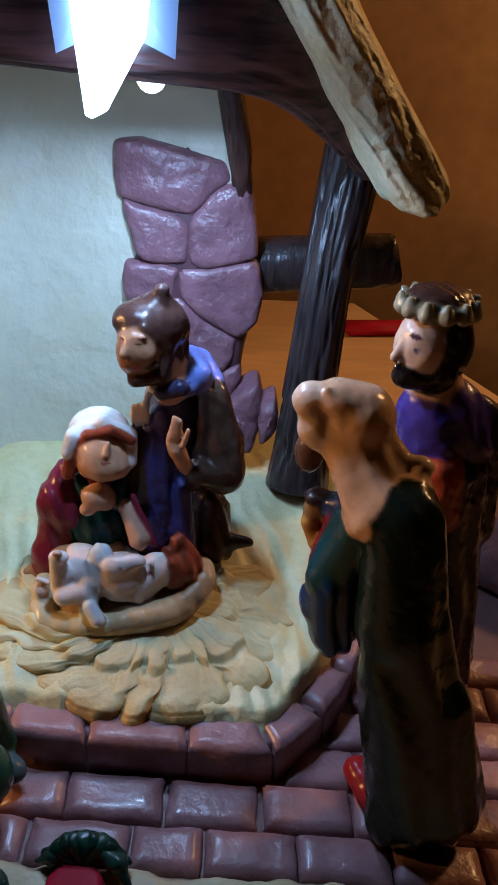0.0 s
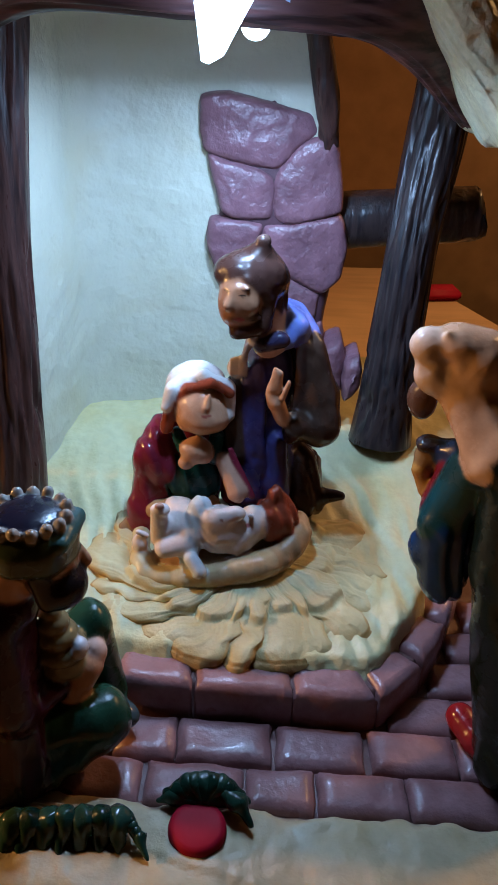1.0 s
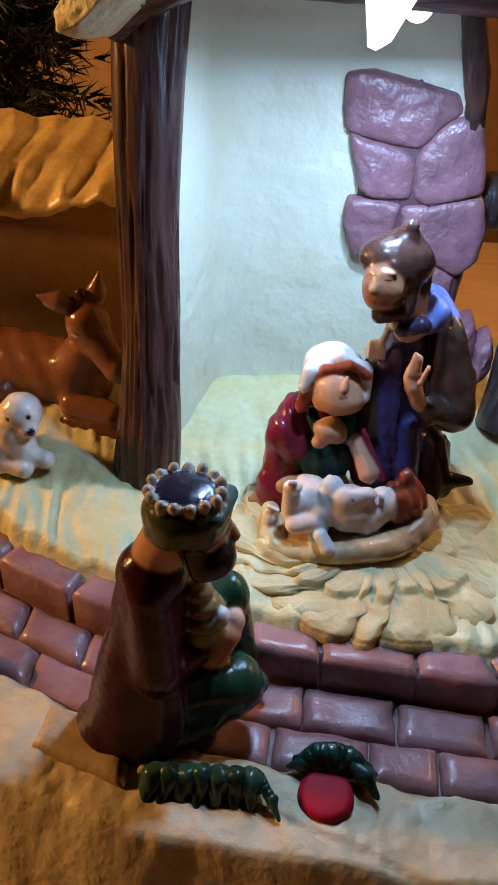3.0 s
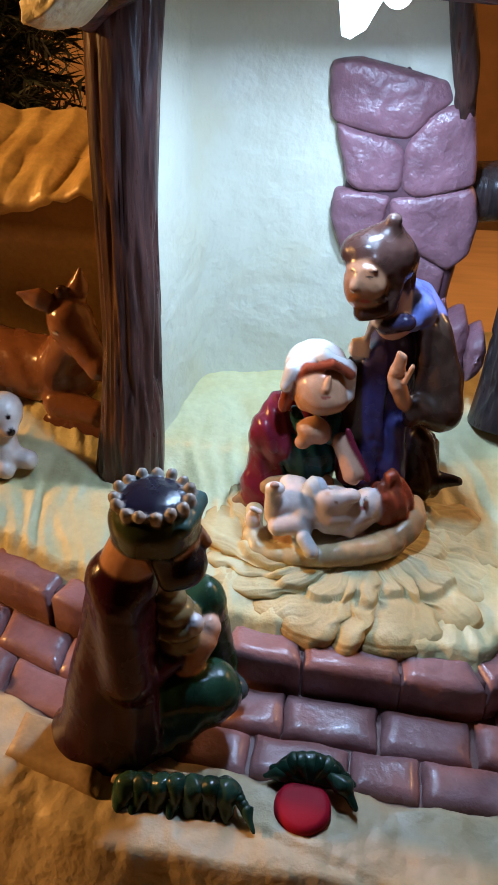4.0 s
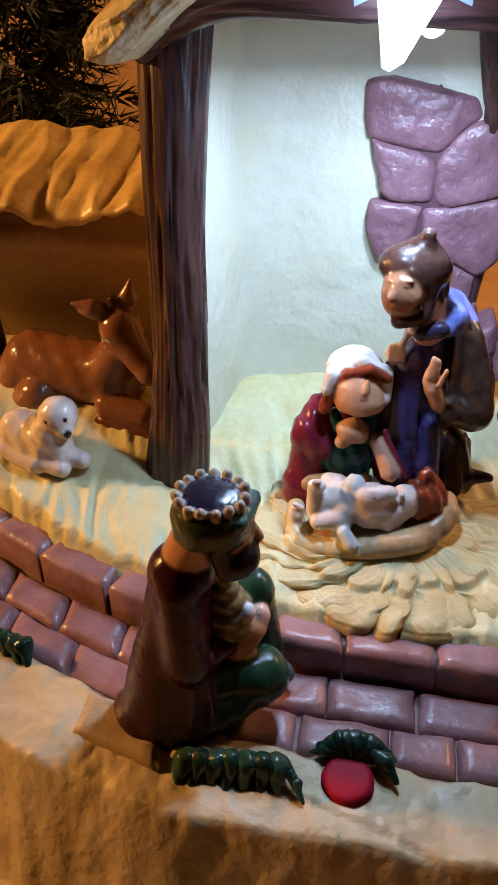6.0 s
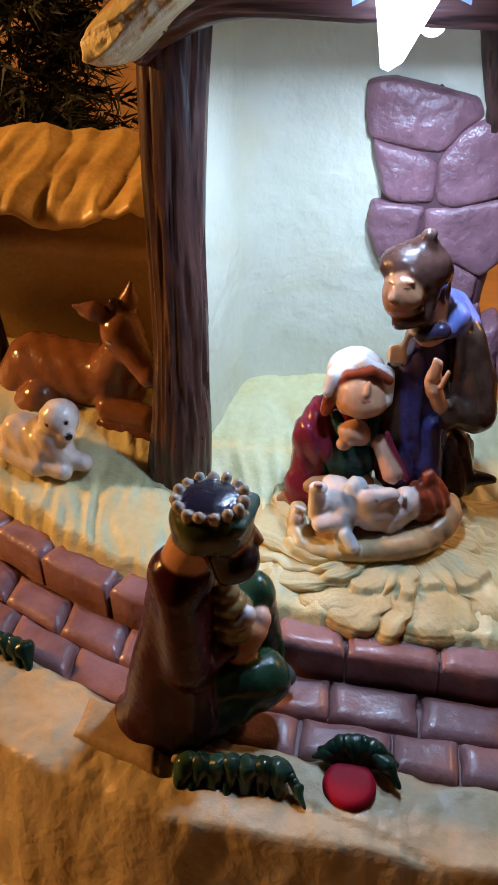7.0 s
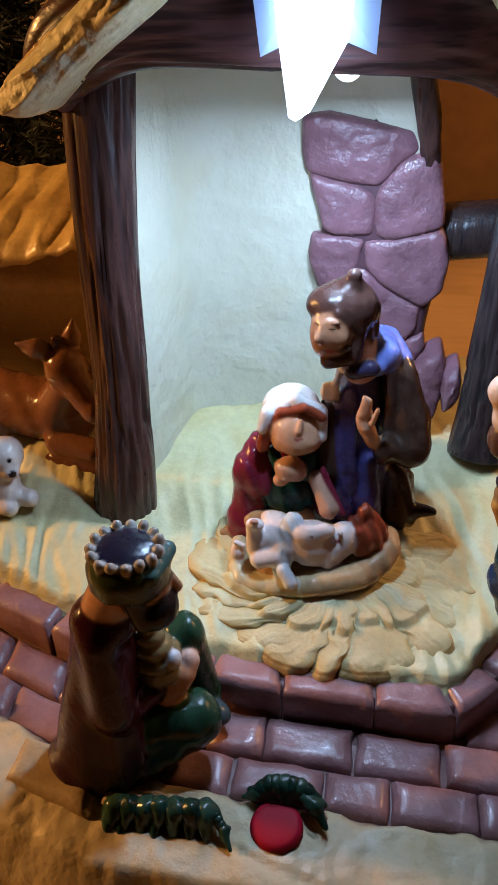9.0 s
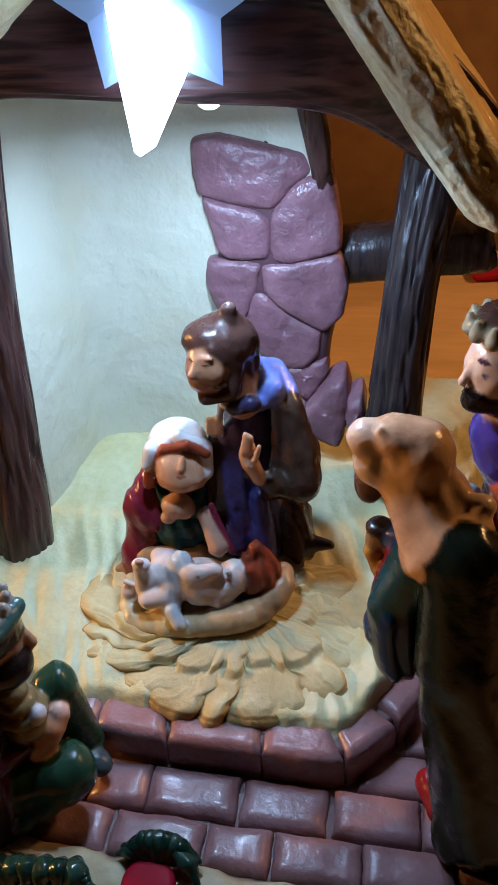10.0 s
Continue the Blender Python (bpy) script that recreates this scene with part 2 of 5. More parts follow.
# ---- ground of the set ----
def step(a, b, v):
    t = np.clip((v - a) / (b - a), 0, 1)
    return t * t * (3 - 2 * t)


def level(x):
    return -0.001 - 0.05 * (x + 0.05)


def row_line(x):
    return 0.169 + 2.0 * np.clip(-0.04 - x, 0, None) ** 2


def kerb_line(x):
    return row_line(x) + 30.0 * np.clip(x - 0.01, 0, None) ** 2


def kerb_gap(x, y):
    """Distance behind the kerb's front, square to it."""
    slope = 60 * max(x - 0.01, 0.0) - 4 * max(-0.04 - x, 0.0)
    return (y - float(kerb_line(x))) / math.hypot(1.0, slope)


def sand_line(x):
    return row_line(x) - 0.0315


def ground_height(x, y):
    """Height and paint of the moulded ground at x, y."""
    z0 = level(x)
    gap = kerb_gap(x, y) + 0.0022 * noise.noise((x * 95, y * 95, 17)) + 0.0010 * noise.noise((x * 260, y * 260, 18))
    back = step(0.0090, 0.0125, gap)
    d = min(max(y - 0.17, 0.0), 0.108)
    # straw strands that run to the front
    lean = x + 0.25 * (y - 0.2) + 0.006 * noise.noise((x * 40, y * 40, 3))
    strand = 0.9 - 2.6 * abs(noise.noise((lean * 150, y * 24, 0))) + 0.7 * noise.noise((lean * 420, y * 70, 7))
    z_back = z0 + 0.0145 + 0.15 * d + 0.9 * d * d + 0.0012 * strand * (1 - 0.75 * step(0.235, 0.28, y)) + 0.0016 * noise.noise((x * 60, y * 60, 9))
    # the mound under the family, with its straw spread outwards
    mx, my = (x + 0.026) / 0.050, (y - 0.213) / 0.0365
    ang, r = math.atan2(my, mx), math.hypot(mx, my)
    r *= 1 + 0.06 * noise.noise((math.cos(ang) * 3, math.sin(ang) * 3, 1)) + 0.05 * noise.noise((math.cos(ang) * 9, math.sin(ang) * 9, 4))
    twist = ang + 0.9 * r + 0.25 * noise.noise((mx * 2.5, my * 2.5, 8))
    radial = 0.8 - 2.4 * abs(noise.noise((math.cos(twist) * 3.4, math.sin(twist) * 3.4, r * 1.0))) + 0.4 * noise.noise((math.cos(twist) * 12, math.sin(twist) * 12, r * 1.6 + 4))
    up = float(step(1.03, 0.86, r))
    z_back += up * 0.0005
    z_brick = z0 - 0.0015 + 0.0125 * float(step(0.0015, 0.0035, kerb_gap(x, y))) * float(step(0.02, 0.014, kerb_gap(x, y)))
    front = step(0.0015, -0.003, y - sand_line(x) + 0.0025 * noise.noise((x * 80, y * 80, 41)) + 0.0012 * noise.noise((x * 230, y * 230, 42)))
    lump = noise.noise((x * 45, y * 45, 20)) + 0.5 * noise.noise((x * 110, y * 110, 22))
    crease = max(0.0, 1 - abs(y - (0.1215 - 0.26 * (x + 0.05)) + 0.003 * noise.noise((x * 70, 1, 1))) / 0.0016) * float(step(-0.052, -0.044, x))
    rugged = noise.noise((x * 190, y * 190, 31)) + 0.6 * noise.noise((x * 420, y * 420, 33))
    z_sand = z0 + 0.0034 - 0.0013 * crease + 0.0017 * lump + 0.0006 * rugged * (0.35 + 0.65 * float(step(-0.05, -0.09, x))) + 0.0004 * noise.noise((x * 400, y * 400, 2))
    edge = 0.111 + 0.9 * max(-0.075 - x, 0.0) ** 1.5 + 0.004 * noise.noise((x * 30, 0, 3))
    fall = max(edge - y, 0.0)
    z_sand -= min(1.6 * fall + 30 * fall * fall, 0.2) * (1 + 0.1 * noise.noise((x * 120, y * 160, 1)))
    z = z_brick + front * (z_sand - z_brick) + back * (z_back - z_brick)
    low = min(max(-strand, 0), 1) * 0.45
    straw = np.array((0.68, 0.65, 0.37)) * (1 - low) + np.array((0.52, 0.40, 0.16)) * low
    ochre = np.array((0.50, 0.35, 0.12))
    tone = min(max(0.25 - radial * 0.6, 0), 1) * up * 0.8
    straw = straw * (1 - tone) + ochre * tone
    sand = np.array((0.62, 0.50, 0.30)) * (0.92 + 0.1 * lump)
    brick = np.array((0.16, 0.08, 0.075))
    tint = step(0.0086, 0.0096, gap)
    col = brick + front * (sand - brick) + tint * (straw - brick)
    return z, np.clip(col, 0, 1)


def build_ground():
    xs, ys = np.arange(-0.27, 0.1605, 0.00125), np.arange(0.062, 0.3605, 0.00125)
    verts, cols = [], []
    for y in ys:
        for x in xs:
            z, c = ground_height(x, y)
            verts.append((x, y, max(z, -0.034)))
            cols.append((*c, 1))
    w = len(xs)
    faces = [(j * w + i, j * w + i + 1, (j + 1) * w + i + 1, (j + 1) * w + i) for j in range(len(ys) - 1) for i in range(w - 1)]
    # skirt down to the table
    rim = [i for i in range(w)] + [j * w + w - 1 for j in range(1, len(ys))] + [(len(ys) - 1) * w + i for i in range(w - 2, -1, -1)] + [j * w for j in range(len(ys) - 2, 0, -1)]
    start = len(verts)
    for r in rim:
        verts.append((verts[r][0], verts[r][1], -0.036))
        cols.append(cols[r])
    for a in range(len(rim)):
        b = (a + 1) % len(rim)
        faces.append((rim[b], rim[a], start + a, start + b))
    mesh = bpy.data.meshes.new("ground")
    mesh.from_pydata(verts, [], faces)
    layer = mesh.color_attributes.new("paint", "FLOAT_COLOR", "POINT")
    layer.data.foreach_set("color", np.array(cols, np.float32).ravel())
    mesh.polygons.foreach_set("use_smooth", np.ones(len(mesh.polygons), bool))
    mesh.materials.append(GROUND)
    return tagged(new("ground", mesh), "cream and straw-yellow painted resin ground of the set", "ground", kind="structure")


ground = build_ground()


def brick(front, back, x0, x1, top, low, seed, gap=0.0004, slant=False, mat=BRICK, name="brick"):
    """One rounded brick between two curves front(x), back(x); slant: its ends run square to the front curve."""
    bm = bmesh.new()
    nu, nv, r = 12, 9, 0.0034
    rnd = random.Random(seed)
    x0, x1, top = x0 + rnd.uniform(-0.0006, 0.0006), x1 + rnd.uniform(-0.0006, 0.0006), top + rnd.uniform(-0.0006, 0.0004)
    x0, x1 = x0 + gap, x1 - gap
    grid = []

    def corner(u, v):
        x = x0 + (x1 - x0) * u
        a = Vector((x, float(front(x)), 0))
        if slant:
            e = 0.0005
            t = Vector((2 * e, float(front(x + e) - front(x - e)), 0)).normalized()
            b = a + Vector((-t.y, t.x, 0)) * 0.0135
        else:
            b = Vector((x, float(back(x)), 0))
        return a + (b - a) * (0.015 + 0.97 * v)

    long, deep = (corner(1, 0.5) - corner(0, 0.5)).length, (corner(0.5, 1) - corner(0.5, 0)).length
    us = [0, 0.25 * r / long, 0.9 * r / long] + [0.2 + 0.6 * i / (nu - 7) for i in range(nu - 6)] + [1 - 0.9 * r / long, 1 - 0.25 * r / long, 1]
    vs = [0, 0.25 * r / deep, 0.9 * r / deep] + [0.3 + 0.4 * i / (nv - 7) for i in range(nv - 6)] + [1 - 0.9 * r / deep, 1 - 0.25 * r / deep, 1]
    for v in vs:
        line = []
        for u in us:
            p = corner(u, v)
            e = min(u * long, (1 - u) * long, v * deep, (1 - v) * deep)
            f = max(0.0, 1 - e / r)
            z = level(p.x) + top - r * 0.8 * (1 - math.sqrt(max(0.0, 1 - f * f)))
            z += 0.0009 * noise.noise((p.x * 90 + seed, p.y * 90, seed)) + 0.0005 * noise.noise((p.x * 260, p.y * 260, seed))
            p.x += 0.0008 * noise.noise((p.y * 150, seed, 1))
            p.y += 0.0008 * noise.noise((p.x * 110, seed, 2))
            line.append(bm.verts.new((p.x, p.y, z)))
        grid.append(line)
    for a, b in zip(grid, grid[1:]):
        for i in range(len(a) - 1):
            bm.faces.new((a[i], a[i + 1], b[i + 1], b[i]))
    rim = grid[0] + [g[-1] for g in grid[1:]] + grid[-1][-2::-1] + [g[0] for g in grid[-2:0:-1]]
    foot = [bm.verts.new((v.co.x, v.co.y, level(v.co.x) + low)) for v in rim]
    for i in range(len(rim)):
        j = (i + 1) % len(rim)
        bm.faces.new((rim[j], rim[i], foot[i], foot[j]))
    return part(name, bm, mat, ground)


def lay_bricks():
    seed = 0
    kerb = (-0.222, -0.197, -0.172, -0.150, -0.121, -0.092, -0.0615, -0.0378, -0.0085, 0.018, 0.034, 0.045, 0.053, 0.060)
    for a, b in zip(kerb, kerb[1:]):
        seed += 1
        brick(kerb_line, kerb_line, a, b, 0.0135, -0.003, seed, slant=True)
    second = (-0.21, -0.185, -0.160, -0.136, -0.113, -0.086, -0.061, -0.042, -0.014, 0.014, 0.0405, 0.066, 0.093, 0.12)
    third = (-0.20, -0.175, -0.152, -0.127, -0.100, -0.075, -0.05, -0.022, -0.002, 0.024, 0.05, 0.077, 0.104, 0.13)
    for a, b in zip(second, second[1:]):
        seed += 1
        brick(lambda x: row_line(x) - 0.0165, lambda x: row_line(x) - 0.001, a, b, 0.0022, -0.004, seed)
    for a, b in zip(third, third[1:]):
        seed += 1
        brick(lambda x: row_line(x) - 0.0315, lambda x: row_line(x) - 0.017, a, b, 0.0022, -0.004, seed)
    # sandy flagstones under the kneeling king
    for x0, x1, ya, yb, tilt in ((-0.116, -0.088, 0.130, 0.1455, 0.30), (-0.0855, -0.066, 0.127, 0.1355, 0.1)):
        seed += 1
        brick(lambda x: ya - tilt * (x - x0), lambda x: yb - tilt * (x - x0), x0, x1, 0.0066, -0.004, seed, mat=FLAG, name="flagstone")
    # rows beside the step where its kerb bends back
    for n, starts in enumerate(((0.021, 0.045, 0.070, 0.096, 0.122), (0.036, 0.056, 0.082, 0.108), (0.046, 0.068, 0.094, 0.12), (0.054, 0.08, 0.106))):
        for a, b in zip(starts, starts[1:]):
            seed += 1
            brick(lambda x: 0.1685 + 0.016 * n, lambda x: 0.1835 + 0.016 * n, a, b, 0.002, -0.004, seed)


# ---- stable ----
def post_things():
    tagged(finish("timber_post", limb([(-0.1075, 0.235, 0.016, 0.0122, 0.0105), (-0.107, 0.236, 0.032, 0.0124, 0.0105), (-0.1055, 0.239, 0.055, 0.0108, 0.0095), (-0.1048, 0.243, 0.08, 0.0102, 0.009), (-0.105, 0.248, 0.117, 0.0100, 0.009), (-0.1045, 0.254, 0.160, 0.0115, 0.0095), (-0.103, 0.257, 0.19, 0.0122, 0.0095)], 120, 84, 0.0013, 9, 1.0), BARK), "brown wood-grained resin post with deep grooves", "post")
    tagged(finish("timber_post", limb([(0.0275, 0.277, 0.036, 0.0125, 0.012), (0.0285, 0.280, 0.054, 0.0108, 0.0105), (0.0300, 0.284, 0.078, 0.0098, 0.0095), (0.0325, 0.290, 0.112, 0.0095, 0.0095), (0.0375, 0.298, 0.145, 0.0105, 0.0095), (0.040, 0.300, 0.170, 0.011, 0.0095)], 120, 84, 0.0014, 9, 7.0), DARKBARK), "dark brown knotty resin post leaning beside the rail", "post")
    tagged(finish("tie_beam", limb([(-0.116, 0.249, 0.178, 0.009, 0.006), (-0.104, 0.243, 0.190, 0.0125, 0.0075), (-0.080, 0.241, 0.1975, 0.0135, 0.0075), (-0.03, 0.241, 0.1958, 0.0135, 0.0075), (0.003, 0.243, 0.193, 0.0135, 0.0075), (0.024, 0.250, 0.1845, 0.0135, 0.0075), (0.045, 0.268, 0.165, 0.012, 0.007)], 140, 72, 0.0011, 8, 3.0, 0.55), BEAM), "arched brown wood-grained beam over the stable opening", "beam")
    tagged(finish("rail_log", limb([(0.000, 0.314, 0.1125, 0.0108, 0.0105), (0.030, 0.3135, 0.115, 0.0106, 0.0104), (0.0575, 0.313, 0.1175, 0.0104, 0.0102), (0.0605, 0.313, 0.1178, 0.008, 0.008)], 30, 24, 0.0009, 6, 5.0, 0.8), DARKBARK), "short dark log rail between wall and post", "rail")


def back_wall():
    """The niche: a side wall that bends round into the back wall."""
    bm = bmesh.new()
    plan = spline([(-0.0995, 0.250), (-0.0955, 0.264), (-0.0918, 0.280), (-0.0880, 0.2935), (-0.0740, 0.3015), (-0.050, 0.304), (-0.030, 0.304), (-0.0055, 0.301)], 50)
    rows = 40
    faces = []
    for layer in (0.0, 0.008):
        sheet = []
        for k in range(rows):
            z = 0.012 + (0.235 - 0.012) * k / (rows - 1)
            line = []
            for i, (x, y) in enumerate(plan):
                t = plan[min(i + 1, 49)] - plan[max(i - 1, 0)]
                nrm = np.array((-t[1], t[0])) / np.hypot(*t)
                bump = 0.0007 * noise.noise((i * 0.15, z * 45, 2)) + 0.0005 * noise.noise((i * 0.5, z * 140, 5))
                p = np.array((x, y)) + nrm * (layer + (bump if layer == 0 else 0))
                # the right edge bows outwards as it comes down from the arch
                s = max(0.0, i / 49 - 0.7) / 0.3
                p[0] += s * 0.012 * (math.sqrt(max(0.0, 1 - min(1, max(0.0, z - 0.12) / 0.08) ** 2)) - 0.72)
                line.append(bm.verts.new((p[0], p[1] + (z - 0.115) * 0.09 * min(1, i / 25), z)))
            sheet.append(line)
        faces.append(sheet)
    for s in faces:
        for a, b in zip(s, s[1:]):
            for i in range(49):
                bm.faces.new((a[i], a[i + 1], b[i + 1], b[i]))
    f, b = faces
    for k in range(rows - 1):
        for i in (0, 49):
            bm.faces.new((f[k][i], f[k + 1][i], b[k + 1][i], b[k][i]))
    for i in range(49):
        for k in (0, rows - 1):
            bm.faces.new((f[k][i], f[k][i + 1], b[k][i + 1], b[k][i]))
    wall = tagged(finish("wall_back", bm, PLASTER), "cream plastered stable wall curving into a niche", "wall", kind="structure")
    part("arch_trim", limb([(-0.012, 0.306, 0.205, 0.004, 0.007), (-0.0062, 0.3045, 0.182, 0.0045, 0.007), (-0.0018, 0.304, 0.160, 0.0045, 0.007), (0.0005, 0.307, 0.146, 0.004, 0.007), (0.0010, 0.311, 0.135, 0.004, 0.007)], 40, 20, 0.0006, 7, 2.0, 0.7), BARK, wall, "dark brown timber edge of the arch")
    return wall


def stone(corners, y, thick, seed, parent, lean=0.12):
    """One rounded, weathered masonry stone from its corners in x, z; the face leans back with height."""
    bm = bmesh.new()
    mid = Vector((sum(c[0] for c in corners) / len(corners), sum(c[1] for c in corners) / len(corners)))
    ring = [mid + (Vector(c) - mid) * 1.09 for c in corners]
    for cut in (0.14, 0.25, 0.25):
        ring = [p for i in range(len(ring)) for p in (ring[i - 1].lerp(ring[i], 1 - cut), ring[i].lerp(ring[(i + 1) % len(ring)], cut))]
    m = len(ring)
    layers = []
    for inset, depth in ((0.0, 1.0), (0.0, 0.36), (0.0003, 0.20), (0.0010, 0.09), (0.0021, 0.02), (0.0038, 0.0), (0.0058, -0.02), (0.0080, -0.03), (0.0105, -0.03)):
        line = []
        for i, p in enumerate(ring):
            d = mid - p
            q = p + d.normalized() * min(inset, d.length * 0.88)
            w = 0.0010 * noise.noise((q.x * 80, q.y * 80, seed))
            line.append(bm.verts.new((q.x + 0.0005 * noise.noise((q.y * 260, seed, 0)), y + (q.y - 0.1) * lean + depth * thick + (-w if inset > 0.0009 else 0), q.y + 0.0004 * noise.noise((q.x * 260, seed, 3)))))
        layers.append(line)
    for a, b in zip(layers, layers[1:]):
        for i in range(m):
            bm.faces.new((a[i], a[(i + 1) % m], b[(i + 1) % m], b[i]))
    c = bm.verts.new((mid.x, y + (mid.y - 0.1) * lean - 0.03 * thick, mid.y))
    for i in range(m):
        bm.faces.new((layers[-1][i], layers[-1][(i + 1) % m], c))
    return part("stone", bm, STONE, parent)


def masonry():
    pier = empty("stone_pier", (0, 0, 0))
    tagged(pier, "mauve-brown fieldstone pier built into the plaster wall", "stone wall")
    bm = limb([(-0.0085, 0.3021, 0.048, 0.012, 0.007), (-0.0065, 0.3036, 0.068, 0.0095, 0.008), (-0.0105, 0.3051, 0.084, 0.0165, 0.0085), (-0.0155, 0.3071, 0.102, 0.0235, 0.0085), (-0.0170, 0.3096, 0.122, 0.0225, 0.0085), (-0.0200, 0.3126, 0.142, 0.0225, 0.0085), (-0.0245, 0.3141, 0.153, 0.0175, 0.0075)], 60, 40, 0.0005, 6, 9.0, 0.5)
    part("mortar", bm, MORTAR, pier, "dark mauve mortar bed")
    # corners on the face, in millimetres of x and z
    face = (
        ((-44.5, 157), (-35, 158), (-21, 155), (-6.5, 152), (-5, 146), (-10, 142.5), (-18, 133.5), (-36, 137), (-42.5, 139), (-44.5, 146)),
        ((-42.5, 137.5), (-35, 135.8), (-19, 131.5), (-18.6, 116.5), (-33, 115.8), (-37.5, 119), (-40, 128)),
        ((-17.6, 131), (-10, 141.5), (-3, 144.5), (3.5, 143), (6, 130), (7, 119.5), (-11, 114.6), (-17.8, 117)),
        ((-41.5, 115), (-33, 115), (-21.8, 114), (-24.6, 103), (-28, 93), (-38, 94.5), (-42.5, 106)),
        ((-20.8, 113.4), (-10, 114), (7, 118), (9.5, 106), (8, 96), (1.5, 89), (-13, 96.2), (-20.2, 104)),
        ((-25.5, 101.5), (-20.8, 102.6), (-13, 95), (0.5, 88.5), (-1.5, 79), (-5, 75), (-12, 73.5), (-22, 79), (-28, 88)),
        ((-14, 73.5), (-4, 75), (2, 77.5), (3.5, 72), (-4, 60), (-10, 64)),
        ((-10, 62), (-5.5, 60.5), (-1, 52), (-3, 44), (-12, 48)),
    )
    for n, corners in enumerate(face):
        stone([(x * 0.001, z * 0.001) for x, z in corners], 0.2966, 0.010, n * 3.7, pier)
    # rubble that runs forward at the foot
    low = (
        (((-4, 60), (5, 71.5), (10, 73), (12.5, 63), (9, 45), (0, 48), (-5, 54)), 0.289),
        (((11, 66), (17, 70), (19, 58), (12, 50)), 0.284),
    )
    for n, (corners, y) in enumerate(low):
        stone([(x * 0.001, z * 0.001) for x, z in corners], y, 0.016, 50 + n * 2.3, pier)


def thatch(name, ridge, eave, y0, y1, thick, label, seed, n=110, around=220):
    """A thick thatch slope from ridge to eave (x, z), its section rounded, straw running down it."""
    bm = bmesh.new()
    a, b = Vector((ridge[0], 0, ridge[1])), Vector((eave[0], 0, eave[1]))
    down = (b - a).normalized()
    up = Vector((down.z, 0, -down.x))
    up = up if up.z > 0 else -up
    deep = (y1 - y0) / 2
    rings = []
    for i in range(n):
        u = i / (n - 1)
        end = max(0.0, (u - 0.92) / 0.08)
        shrink = math.sqrt(max(0.0, 1 - end**3.4)) * 0.8 + 0.2
        centre = a.lerp(b, u) + up * thick * 0.5 + Vector((0, (y0 + y1) / 2, 0))
        ring = []
        for j in range(around):
            g = 2 * math.pi * j / around
            c, s = math.cos(g), math.sin(g)
            cy, cz = math.copysign(abs(c) ** 0.5, c) * deep, math.copysign(abs(s) ** 0.7, s) * thick * 0.5 * shrink
            wind = cy + 0.004 * math.sin(u * 9 + seed)
            lump = 0.0036 * noise.noise((wind * 55 + u * 2.0, cz * 60, u * 2.6 + seed)) + 0.0026 * (0.4 - abs(noise.noise((wind * 150, cz * 150, u * 3.0 + seed)))) + 0.0006 * noise.noise((wind * 480, cz * 480, u * 9 + seed))
            far = Vector((0, cy, 0)) + up * cz
            p = centre + far * (1 + 0.0) + (far.normalized() if far.length > 1e-6 else up) * lump
            if c < -0.4:
                p.y += 0.0007 * noise.noise((u * 95 + cz * 90, cz * 160, seed)) + 0.0006 * noise.noise((u * 30, cz * 500, seed))
            ring.append(bm.verts.new(p + down * 0.002 * noise.noise((cy * 60, cz * 90, seed))))
        rings.append(ring)
    for r, q in zip(rings, rings[1:]):
        for j in range(around):
            g = 2 * math.pi * (j + 0.5) / around
            # front and underside get the cream that carries the star's light
            bm.faces.new((r[j], r[(j + 1) % around], q[(j + 1) % around], q[j])).material_index = int(math.cos(g) < -0.70 or math.sin(g) < -0.15)
    bm.faces.new(rings[0])
    bm.faces.new(rings[-1])
    roof = tagged(finish(name, bm, THATCH), label, "roof")
    roof.data.materials.append(RIM)
    return roof


